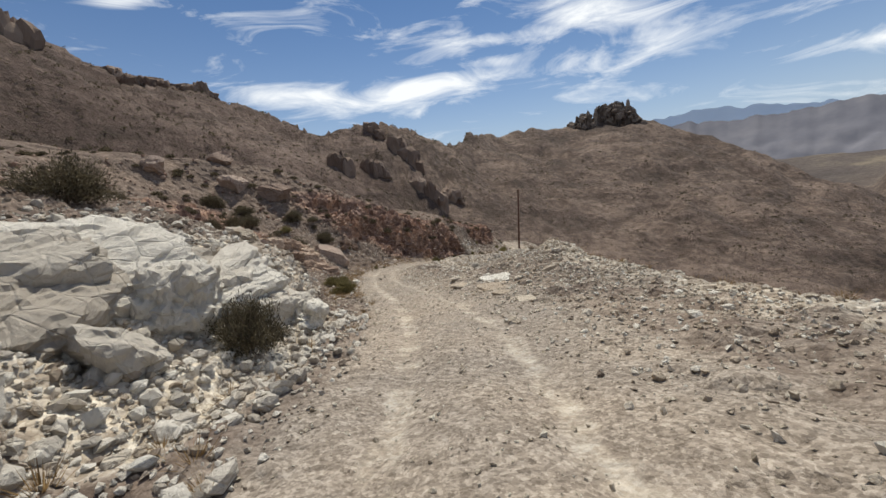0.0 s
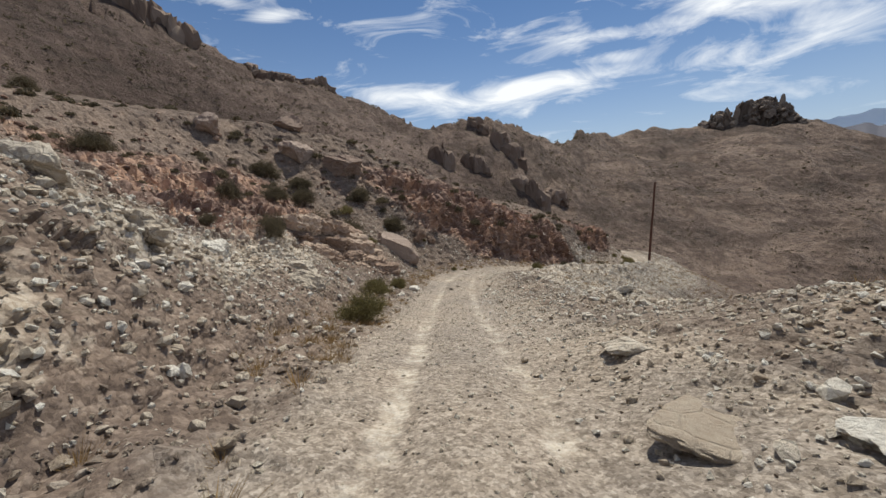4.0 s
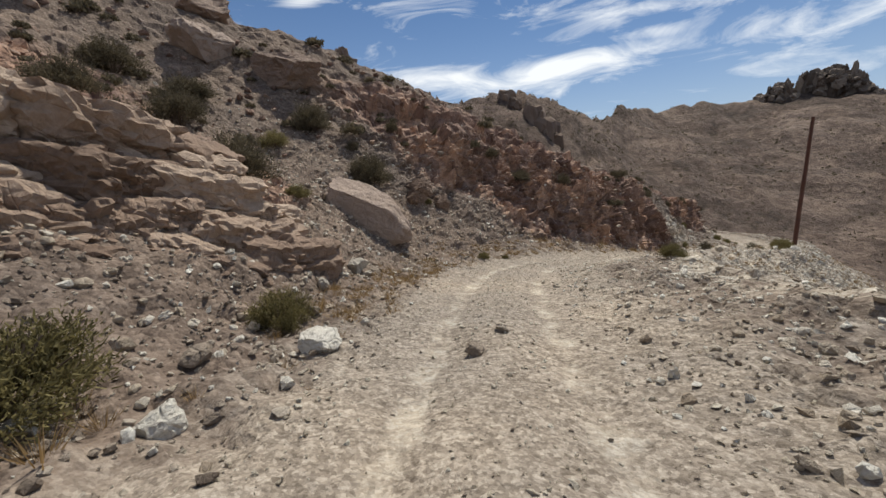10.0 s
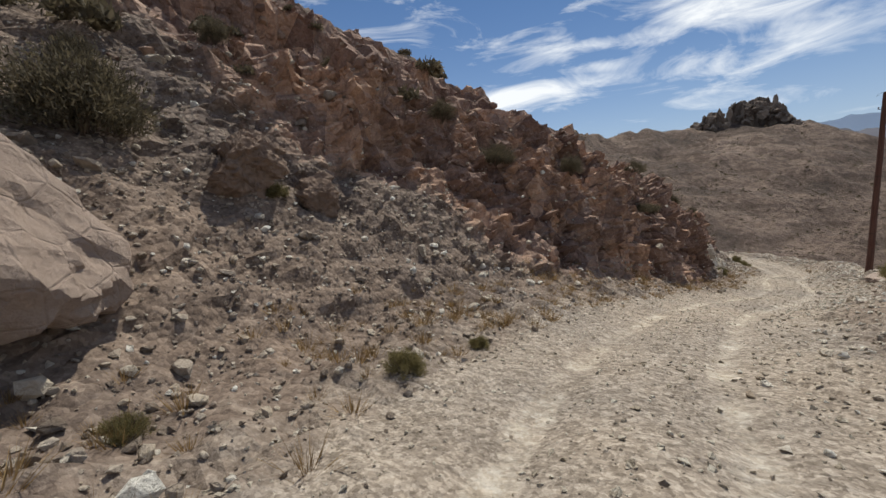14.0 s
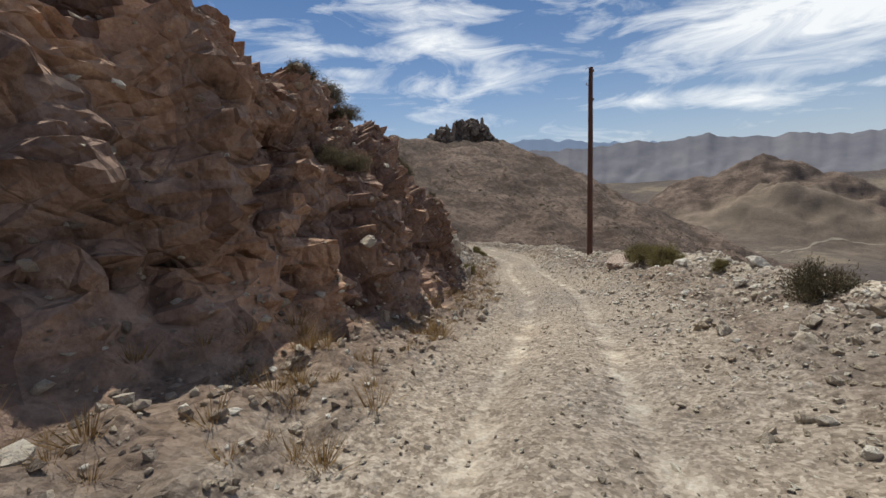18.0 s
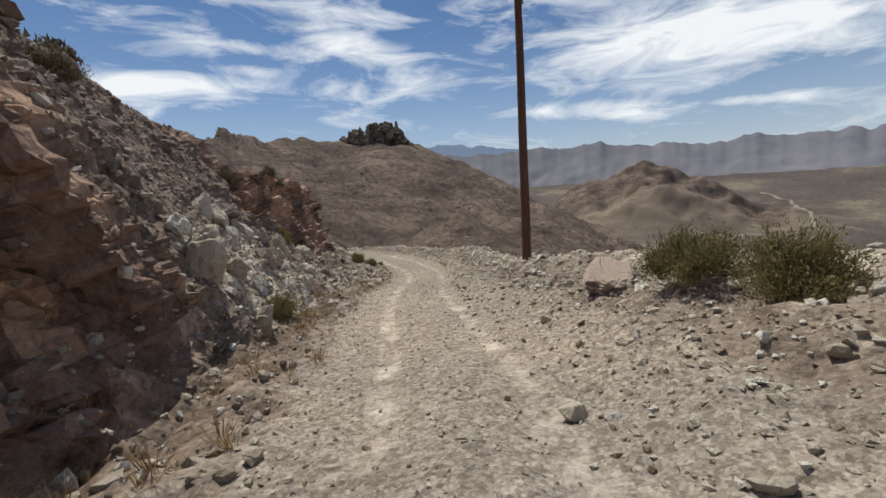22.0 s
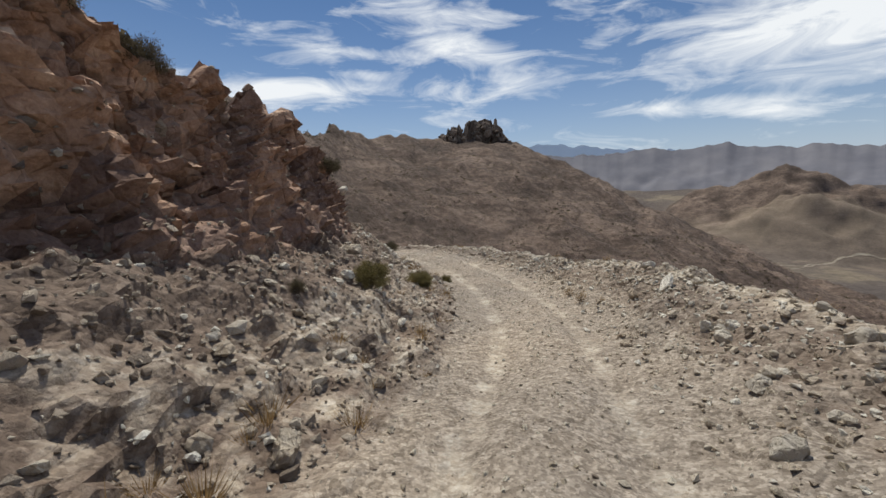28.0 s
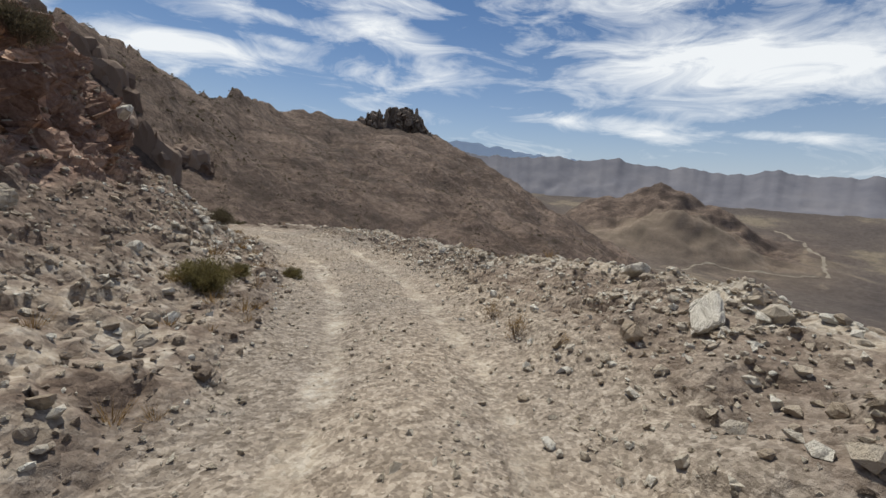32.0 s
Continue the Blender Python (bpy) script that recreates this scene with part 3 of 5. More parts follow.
z2 = np.interp(azd, [-180, -100, -60, -30, -12, 0, 12, 30, 60, 100, 150, 180], [40, 35, 22, 4, -14, -26, -44, -66, -82, -90, -60, 40])
zv = np.interp(azd, [-180, -60, 10, 30, 100, 180], [60, 40, -180, -330, -340, 60])
rads = np.concatenate([np.geomspace(24, 1200, 180), np.geomspace(1210, 1850, 40), np.arange(1862, 2800, 13.0), np.geomspace(2810, 4300, 40)])
hill_el = np.interp(azd, [46, 49.9, 52.2, 55.9, 58, 60.4, 62.2, 64.1, 67.9, 71.3, 74.8, 80], [-9, -2.6, -1.4, -0.5, 0.4, 1.6, 0.8, 0.2, -1.7, -4.4, -6.1, -9])
front_el = np.interp(azd, [50, 54, 57, 60, 62.3, 64, 66.5, 70, 74], [-9, -6.2, -4.4, -3.0, -1.9, -2.4, -3.0, -5.0, -9])
FZ = np.zeros((len(az), len(rads)))
for i in range(len(az)):
    fall = min(max((azd[i] - 22) / 16, 0), 1)
    r_ = [0, 70, min(210, rc[i] * 0.55), rc[i], rc[i] * 1.25 + 90 * fall, 2000, 2900, 3700, 4300]
    z_ = [z1[i], z1[i], z2[i], zc[i], min(zc[i] - 0.14 * rc[i], -20 if azd[i] > 5 else zc[i]) * (1 - fall) - 300 * fall, zv[i], zv[i] * 0.62, zv[i] * 0.24, zv[i] * 0.04]
    if r_[4] > 1900:
        r_[4] = 1900
    FZ[i] = np.interp(rads, r_, z_)
    # round the crest's foot and shoulders
    FZ[i, 2:-2] = (FZ[i, :-4] + FZ[i, 1:-3] + FZ[i, 2:-2] + FZ[i, 3:-1] + FZ[i, 4:]) / 5
    if 46 < azd[i] < 80:
        top = CZ + 2650 * math.tan(radians(hill_el[i]))
        base = np.interp(2650, rads, FZ[i])
        FZ[i] += max(top - base, 0) * np.exp(-np.abs((rads - 2650) / 300) ** 1.3)
        top = CZ + 2300 * math.tan(radians(front_el[i]))
        base = np.interp(2300, rads, FZ[i])
        FZ[i] += max(top - base, 0) * np.exp(-np.abs((rads - 2300) / 115) ** 1.3)
FX = CX + np.sin(az)[:, None] * rads[None]
FY = CY + np.cos(az)[:, None] * rads[None]
fp = np.stack([FX, FY, FZ], -1).reshape(-1, 3)
# under the near slope the far sheet dips below it, and it meets its edges
yq = np.clip(fp[:, 1], ys[0] + 0.5, ys[-1] - 0.5)
xq = np.interp(yq, ys, rx)
dq = np.clip(fp[:, 0] - xq, -62.0, 109.0)
row = np.clip(((yq - ys[0]) / STEP).astype(int), 0, NR - 1)
near_z = np.empty(len(fp))
inside = (np.abs(fp[:, 1] - 45) < 400) & (np.abs(fp[:, 0]) < 500)
for i in np.nonzero(inside)[0]:
    near_z[i] = np.interp(dq[i], dd[row[i]], P0[row[i], :, 2])
gap_out = np.hypot(fp[:, 0] - xq - dq, fp[:, 1] - yq)
blend = np.clip(gap_out / 110, 0, 1)
blend = blend * blend * (3 - 2 * blend)
low = near_z - np.clip(4 - gap_out * 0.6, 0.0, 4)
fp[:, 2] = np.where(inside, low * (1 - blend) + fp[:, 2] * blend, fp[:, 2])
amp = np.clip(gap_out / 120, 0, 1) * np.clip((np.broadcast_to(rads, FX.shape).ravel() - 60) / 200, 0, 1)
ridge = 1 - np.abs(fbm(fp * 0.02, 4, 51))
rough_far = np.clip((1600 - np.hypot(fp[:, 0], fp[:, 1])) / 400, 0.12, 1)
rr_ = np.broadcast_to(rads, FX.shape).ravel()
gully = 1 - np.abs(fbm(fp * (0.009, 0.009, 0.004), 4, 55))
fp[:, 2] += amp * rough_far * ((ridge - 0.7) * np.where(rr_ > 260, 9, 4) + (gully - 0.75) * np.clip(rr_ / 32, 0, 26) + fbm(fp * 0.07, 4, 61) * 1.5)
left_ridge = np.clip((12 - np.degrees(np.arctan2(fp[:, 0] - CX, fp[:, 1] - CY))) / 14, 0, 1) * np.clip((700 - rr_) / 200, 0, 1)
fp[:, 2] += amp * left_ridge * (blocks(fp * (0.055, 0.055, 0.03) + 4.4, 57) * 5.0 + blocks(fp * (0.15, 0.15, 0.08) + 1.4, 58) * 2.2)
mid_hill = np.exp(-np.abs((rr_ - 2500) / 420) ** 2) * np.repeat(np.clip((azd - 46) / 4, 0, 1) * np.clip((80 - azd) / 8, 0, 1), len(rads))
fp[:, 2] += mid_hill * ((1 - np.abs(fbm(fp * 0.006, 4, 66)) * 1.6) * 34 - 12 + blocks(fp * (0.011, 0.011, 0.006), 67) * 14)
tx, ty = -0.13 + 884 * math.sin(radians(23.6)), 11.1 + 884 * math.cos(radians(23.6))
fp[:, 2] += 15 * np.exp(-((fp[:, 0] - tx) ** 2 + (fp[:, 1] - ty) ** 2) / (2 * 62**2))
flat_zone = np.clip((rr_ - 1.03 * np.repeat(np.where(azd > 12, rc, 1200), len(rads))) / 120, 0, 1) * (1 - 0.9 * mid_hill)
# pale wheel tracks and a wash winding over the flats
azr, wash = np.repeat(azd, len(rads)), np.zeros(len(fp))
for a0, r0, a1, r1, sway in ((62, 1950, 77, 2130, 1.5), (77, 2130, 74.5, 2750, 1.2), (64, 1900, 70, 2010, 0.8), (44, 3850, 51, 3900, 0.5), (75, 2450, 88, 2150, 1.0)):
    f_ = np.clip((azr - a0) / (a1 - a0), 0, 1) if abs(a1 - a0) > 5 else np.clip((rr_ - r0) / (r1 - r0), 0, 1)
    ca, cr = a0 + (a1 - a0) * f_ + sway * np.sin(f_ * 9) * 0.3, r0 + (r1 - r0) * f_ + sway * 18 * np.sin(f_ * 11)
    wash = np.maximum(wash, np.exp(-(((azr - ca) * rr_ / 57 / 10) ** 2) - ((rr_ - cr) / 18) ** 2))
wash = np.maximum(wash, 1.0 * mid_hill * np.clip((2480 - rr_) / 170 + 0.8 * fbm(fp * 0.006 + 3, 4, 69), 0, 1))
far_me = mesh_from("hillside", fp, grid_faces(len(az), len(rads)), M_HILL, True)
fa_ = far_me.color_attributes.new("zone", "FLOAT_COLOR", "POINT")
fa_.data.foreach_set("color", np.stack([wash, flat_zone, np.clip((-3 - azr) / 12, 0, 0.85), wash * 0 + 1], 1).astype(np.float32).ravel())
far = tagged(new("hillside", far_me), "bare brown desert mountainside and valley dotted with low scrub", "hillside", kind="structure")


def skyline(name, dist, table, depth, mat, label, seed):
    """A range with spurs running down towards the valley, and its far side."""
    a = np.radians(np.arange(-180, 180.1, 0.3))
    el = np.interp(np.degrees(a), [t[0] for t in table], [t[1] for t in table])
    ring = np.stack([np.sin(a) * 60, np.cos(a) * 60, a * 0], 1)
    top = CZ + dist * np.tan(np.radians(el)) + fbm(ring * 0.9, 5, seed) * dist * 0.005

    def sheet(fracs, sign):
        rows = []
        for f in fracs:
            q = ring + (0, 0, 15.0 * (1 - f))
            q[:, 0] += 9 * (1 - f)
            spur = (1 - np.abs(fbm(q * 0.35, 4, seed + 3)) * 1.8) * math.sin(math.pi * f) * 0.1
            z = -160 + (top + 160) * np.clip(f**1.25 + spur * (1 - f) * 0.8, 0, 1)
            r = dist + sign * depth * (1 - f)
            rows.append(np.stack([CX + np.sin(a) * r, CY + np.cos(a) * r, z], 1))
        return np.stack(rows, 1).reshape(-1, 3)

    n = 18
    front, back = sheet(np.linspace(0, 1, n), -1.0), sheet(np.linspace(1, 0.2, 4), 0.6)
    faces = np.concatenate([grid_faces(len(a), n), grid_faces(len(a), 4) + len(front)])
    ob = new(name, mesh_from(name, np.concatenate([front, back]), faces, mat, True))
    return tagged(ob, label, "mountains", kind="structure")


skyline("mountains", 4450, ((-180, 1.5), (-60, 1.0), (10, 3.4), (28, 4.4), (33, 4.5), (37.4, 4.2), (41.5, 3.9), (43.4, 4.1), (46.6, 4.4), (50.1, 4.0), (54.9, 4.4), (58.6, 3.8), (62.3, 3.5), (64.9, 3.4), (67.9, 2.9), (71.6, 3.5), (75.3, 3.2), (79.8, 3.1), (84.8, 2.6), (95, 2.2), (180, 1.5)), 850, M_RANGE, "desert mountain range across the valley, grey-blue distance haze painted into its colour", 71)
skyline("mountains", 4800, ((-180, 1), (10, 3.0), (25, 5.0), (30.8, 5.6), (33.8, 6.0), (37.5, 5.4), (42.7, 4.7), (49.3, 4.1), (54, 3), (70, 0), (180, 1)), 200, M_RANGE2, "farthest mountain range on the horizon, coloured pale blue in place of haze", 81)

# ---- helpers for things ----
from mathutils.bvhtree import BVHTree

_bv = [tuple(v) for v in P1.reshape(-1, 3).tolist()]
GROUND_TREE = BVHTree.FromPolygons(_bv, grid_faces(NR, NC).tolist())
FAR_TREE = BVHTree.FromPolygons(fp.tolist(), grid_faces(len(az), len(rads)).tolist())


def drop(x, y):
    """The ground's height at a place."""
    z = None
    for tree in (GROUND_TREE, FAR_TREE):
        hit = tree.ray_cast(Vector((x, y, 400)), Vector((0, 0, -1)))
        if hit[0] is not None:
            z = hit[0].z if z is None else max(z, hit[0].z)
    return 0.0 if z is None else z


def part(name, bm, mat, parent, label=""):
    me_ = bpy.data.meshes.new(name)
    bm.to_mesh(me_)
    bm.free()
    me_.materials.append(mat)
    ob = new(name, me_)
    ob.parent = parent
    if label:
        ob["label"] = label
    return ob


def ico(level):
    bm = bmesh.new()
    bmesh.ops.create_icosphere(bm, subdivisions=level, radius=1.0)
    v = np.array([tuple(q.co) for q in bm.verts])
    f = np.array([[q.index for q in g.verts] for g in bm.faces])
    bm.free()
    return v, f


ICO0, ICO1, ICO2, ICO3 = ico(1), ico(2), ico(3), ico(4)
OCTA = (np.array([(1, 0, 0), (-1, 0, 0), (0, 1, 0), (0, -1, 0), (0, 0, 1), (0, 0, -1)], float), np.array([(0, 2, 4), (2, 1, 4), (1, 3, 4), (3, 0, 4), (2, 0, 5), (1, 2, 5), (3, 1, 5), (0, 3, 5)]))


def rock_points(base, seed, sharp=1.0):
    """A broken stone: a ball cut by random planes, then roughened."""
    rng = np.random.default_rng(seed)
    v = base[0].copy()
    for _ in range(11):
        n = rng.normal(size=3)
        n /= np.linalg.norm(n)
        d = rng.uniform(0.45, 0.85)
        over = np.maximum(v @ n - d, 0)
        v = v - over[:, None] * n * sharp
    v *= 1 + 0.05 * fbm(v * 2.3 + seed, 3, seed)[:, None]
    return v


def rock_mesh(name, seed, mat, base=None, stretch=(1, 1, 1)):
    base = base or ICO2
    v = rock_points(base, seed) * stretch
    v += (0.12 * blocks(v * 1.6 + seed, seed) + 0.07 * blocks(v * 3.6 + seed, seed + 9) + 0.04 * fbm(v * 6, 3, seed))[:, None] * v
    return mesh_from(name, v, base[1], mat)


M_GRAVEL = stone_material("pale_gravel", ((0.34, 0.285, 0.225), (0.47, 0.405, 0.335), (0.62, 0.57, 0.50)))

# ---- loose stones too many to count ----
cell = 0.5 * np.linalg.norm(np.cross(P1[1:, :-1] - P1[:-1, :-1], P1[:-1, 1:] - P1[:-1, :-1]), axis=-1) * 2
MIDU = 0.5 * (U[1:, 1:] + U[:-1, :-1])
MIDY = 0.5 * (Y1[1:, 1:] + Y1[:-1, :-1])
PALE_LEFT = white[1:, 1:]
REDZ = zb[1:, 1:]
STONE_V = [rock_points(ICO0, 100 + i) for i in range(24)]
CHIP_V = [OCTA[0] * (0.75 + 0.5 * np.random.default_rng(i).random((6, 1))) + 0.28 * np.random.default_rng(i + 50).normal(size=(6, 3)) for i in range(24)]


def scatter(name, weight, count, size_lo, size_hi, power, mat, label, seed, sink=0.25, chips=False):
    kit, kit_f = (CHIP_V, OCTA[1]) if chips else (STONE_V, ICO0[1])
    rng = np.random.default_rng(seed)
    w = (cell * weight).ravel()
    pick = rng.choice(len(w), size=count, p=w / w.sum())
    i, j = pick // (NC - 1), pick % (NC - 1)
    a, b = rng.random(count)[:, None], rng.random(count)[:, None]
    p = P1[i, j] * (1 - a) * (1 - b) + P1[i + 1, j] * a * (1 - b) + P1[i, j + 1] * (1 - a) * b + P1[i + 1, j + 1] * a * b
    s = size_lo * (size_hi / size_lo) ** (rng.random(count) ** power)
    q = rng.normal(size=(count, 4))
    q /= np.linalg.norm(q, axis=1, keepdims=True)
    W, X, Y, Z = q.T
    R = np.stack([np.stack([1 - 2 * (Y * Y + Z * Z), 2 * (X * Y - Z * W), 2 * (X * Z + Y * W)], -1), np.stack([2 * (X * Y + Z * W), 1 - 2 * (X * X + Z * Z), 2 * (Y * Z - X * W)], -1), np.stack([2 * (X * Z - Y * W), 2 * (Y * Z + X * W), 1 - 2 * (X * X + Y * Y)], -1)], 1)
    shape = np.stack(kit)[rng.integers(0, len(kit), count)]
    shape = shape * (s[:, None, None] * rng.uniform(0.6, 1.15, (count, 1, 3)))
    v = np.einsum("nij,nkj->nki", R, shape)
    v[..., 2] *= 0.8
    v += p[:, None]
    v[..., 2] += (s * (1 - 2 * sink) * 0.6)[:, None]
    nv = shape.shape[1]
    f = kit_f[None] + (np.arange(count) * nv)[:, None, None]
    return tagged(new(name, mesh_from(name, v.reshape(-1, 3), f.reshape(-1, 3), mat)), label, "stones", kind="stuff")


near_road = np.clip(1.2 - np.abs(MIDU - 5.5) / 6, 0.15, 1)
berm_w = bell(MIDU, 5.78, 9.0, 0.7)
left_w = bell(MIDU, 1.6, 4.95, 0.6)
road_w = bell(MIDU, 4.5, 6.9, 0.3)
up_w = bell(MIDU, 0.6, 2.6, 0.6)
seen_y = bell(MIDY, 1, 104, 3)
bare = 1 - 0.85 * np.clip(REDZ, 0, 1)
berm_y = seen_y * (0.55 + 0.45 * (bell(MIDY, 5, 40, 6) + bell(MIDY, 55, 100, 6)))
heap = bell(MIDU, 6.25, 8.5, 0.5) * np.clip(0.65 + 0.9 * fbm(0.5 * (P1[1:, 1:] + P1[:-1, :-1]).reshape(-1, 3) * 0.45, 3, 90).reshape(MIDU.shape), 0.4, 1.3)
berm_w = np.maximum(0.3 * berm_w, heap)
scatter("rubble", berm_w * berm_y, 26000, 0.025, 0.105, 1.6, M_PALE, "pale broken rubble heaped along the edge of the track", 1)
scatter("rubble_chips", berm_w * berm_y, 60000, 0.016, 0.06, 1.4, M_PALE, "small pale rock chips along the edge of the track", 11, 0.2, True)
scatter("rubble_chips", berm_w * berm_y, 12000, 0.014, 0.06, 1.6, M_BROWN, "small brown rock chips along the edge of the track", 12, 0.2, True)
pale_w = np.clip(PALE_LEFT * 1.5 + 0.12, 0, 1) * (1 - 0.85 * bell(MIDY, 4, 15, 2))
fine_y = 1 - 0.75 * bell(MIDY, 68, 92, 3)
scatter("rubble", left_w * bare * pale_w * seen_y * fine_y, 9500, 0.03, 0.15, 1.9, M_PALE, "pale limestone rubble on the bank", 2)
scatter("scree", left_w * bare * np.clip(1.1 - PALE_LEFT, 0.1, 1) * seen_y, 11000, 0.026, 0.105, 1.9, M_BROWN, "brown angular scree on the bank below the rocks", 3)
scatter("scree_chips", left_w * bare * seen_y * (2.0 - fine_y), 26000, 0.014, 0.06, 1.6, M_BROWN, "small brown rock chips on the bank", 13, 0.2, True)
scatter("scree_chips", left_w * bare * seen_y, 11000, 0.014, 0.06, 1.6, M_PALE, "small pale rock chips on the bank", 14, 0.2, True)
chalk = bell(MIDU, 2.2, 4.9, 0.5) * bell(MIDY, 1, 13.5, 2)
scatter("rubble", chalk, 2600, 0.04, 0.2, 2.0, M_WHITE, "whitish limestone rubble fallen from the cut bank", 8)
scatter("rubble_chips", chalk, 5000, 0.016, 0.06, 1.5, M_WHITE, "small whitish limestone chips on the cut bank", 15, 0.2, True)
between = road_w * (1 - 0.75 * bell(np.abs(0.5 * (dd[1:, 1:] + dd[:-1, :-1])), 0.5, 1.3, 0.25))
scatter("gravel", between * seen_y, 30000, 0.009, 0.04, 1.8, M_GRAVEL, "loose pale gravel on the track", 4, 0.3, True)
scatter("gravel", between * seen_y, 4000, 0.009, 0.03, 1.8, M_BROWN, "brown gravel on the track", 5, 0.3, True)
scatter("scree", up_w * seen_y, 3500, 0.05, 0.34, 2.4, M_REDST, "reddish stones strewn over the upper slope", 6, 0.3)
scatter("rubble", np.maximum(berm_w, left_w * 0.22 * fine_y) * bare * seen_y, 1700, 0.07, 0.2, 2.2, M_PALE, "larger pale rocks lying among the rubble", 7, 0.3)

# ---- the wooden pole ----


def lathe(bm, rings, sides=16, wob=0.0, seed=0):
    rng = random.Random(seed)
    prev = None
    for z, r, ox, oy in rings:
        ring = [bm.verts.new((ox + r * math.cos(2 * math.pi * k / sides) * (1 + wob * rng.uniform(-1, 1)), oy + r * math.sin(2 * math.pi * k / sides) * (1 + wob * rng.uniform(-1, 1)), z)) for k in range(sides)]
        if prev:
            for k in range(sides):
                bm.faces.new((prev[k], prev[(k + 1) % sides], ring[(k + 1) % sides], ring[k]))
        else:
            bm.faces.new(ring[::-1])
        prev = ring
    bm.faces.new(prev)
    return bm


def tube(bm, a, b, r0, r1, sides=6):
    a, b = Vector(a), Vector(b)
    q = (b - a).to_track_quat("Z", "Y")
    rows = []
    for p, r in ((a, r0), (b, r1)):
        rows.append([bm.verts.new(p + q @ Vector((r * math.cos(2 * math.pi * k / sides), r * math.sin(2 * math.pi * k / sides), 0))) for k in range(sides)])
    for k in range(sides):
        bm.faces.new((rows[0][k], rows[0][(k + 1) % sides], rows[1][(k + 1) % sides], rows[1][k]))
    bm.faces.new(rows[0][::-1])
    bm.faces.new(rows[1])
    return bm


def wood_material():
    m, nd, lk, b = material("weathered_wood", 0.85)
    tc = nd.new("ShaderNodeTexCoord")
    mp = nd.new("ShaderNodeMapping")
    mp.inputs["Scale"].default_value = (26, 26, 1.2)
    lk.new(tc.outputs["Object"], mp.inputs[0])
    g = noise_tex(nd, lk, mp.outputs[0], 1.0, 8, 0.7)
    s_ = noise_tex(nd, lk, tc.outputs["Object"], 0.9, 4, 0.6)
    col = ramp(nd, lk, g, [(0.3, (0.035, 0.016, 0.012)), (0.52, (0.11, 0.045, 0.03)), (0.75, (0.20, 0.10, 0.07))])
    col = mix(nd, lk, mth(nd, lk, "MULTIPLY", s_, 0.4), col, (0.16, 0.11, 0.09))
    lk.new(col, b.inputs["Base Color"])
    bump(nd, lk, b, g, 0.8, 0.02)
    return m


def plain(name, col, rough=0.6, metal=0.0):
    m, nd, lk, b = material(name, rough)
    geo = nd.new("ShaderNodeNewGeometry")
    n = noise_tex(nd, lk, geo.outputs["Position"], 14, 4, 0.6)
    c = mix(nd, lk, n, tuple(v * 0.7 for v in col), tuple(min(v * 1.3, 1) for v in col))
    lk.new(c, b.inputs["Base Color"])
    b.inputs["Metallic"].default_value = metal
    return m


M_WOOD = wood_material()
M_IRON = plain("rusty_iron", (0.10, 0.065, 0.05), 0.7, 0.6)
M_GLASSY = plain("insulator_glaze", (0.22, 0.16, 0.13), 0.25)


def pole():
    base = Vector((12.46, 63.81, 0))
    base.z = drop(base.x, base.y)
    root = tagged(new("utility_pole"), "tall dark reddish-brown weathered wooden utility pole standing on the rubble edge", "utility pole")
    root.location = base
    root.rotation_euler = (radians(-4.2), radians(4.0), 0)
    bm = bmesh.new()
    top = 10.0
    lathe(bm, [(-0.5 + (top + 0.5) * k / 24, 0.155 - 0.045 * k / 24, 0.012 * math.sin(k * 0.5), 0.010 * math.cos(k * 0.37)) for k in range(25)], 18, 0.02, 3)
    shaft = part("shaft", bm, M_WOOD, root)
    for k in range(3):
        bm = bmesh.new()
        h = top - 0.25 - 0.75 * k
        tube(bm, (0, 0, h), (0.24 * (-1) ** k, 0.05, h + 0.10), 0.012, 0.012)
        pin = part("insulator_pin", bm, M_IRON, root, "rusty iron pin")
        bm = bmesh.new()
        bmesh.ops.create_cone(bm, cap_ends=True, segments=10, radius1=0.035, radius2=0.02, depth=0.11, matrix=Matrix.Translation((0.24 * (-1) ** k, 0.05, h + 0.15)))
        part("insulator", bm, M_GLASSY, pin, "small brown glazed insulator")
    bm = bmesh.new()
    prev = Vector((-0.02, 0, top - 0.05))
    for k in range(1, 7):
        nxt = Vector((-0.02 - 0.05 * k, 0.02 * k, top - 0.05 + 0.05 * k - 0.012 * k * k))
        tube(bm, prev, nxt, 0.008, 0.008, 5)
        prev = nxt
    part("loose_wire", bm, M_IRON, root, "short bent end of loose wire")
    for h in (2.2, 5.4):
        bm = bmesh.new()
        lathe(bm, [(h - 0.02, 0.150 - 0.005 * h + 0.012, 0, 0), (h + 0.02, 0.150 - 0.005 * h + 0.012, 0, 0)], 18)
        part("band", bm, M_IRON, root, "thin rusty iron band")
    return root


pole()

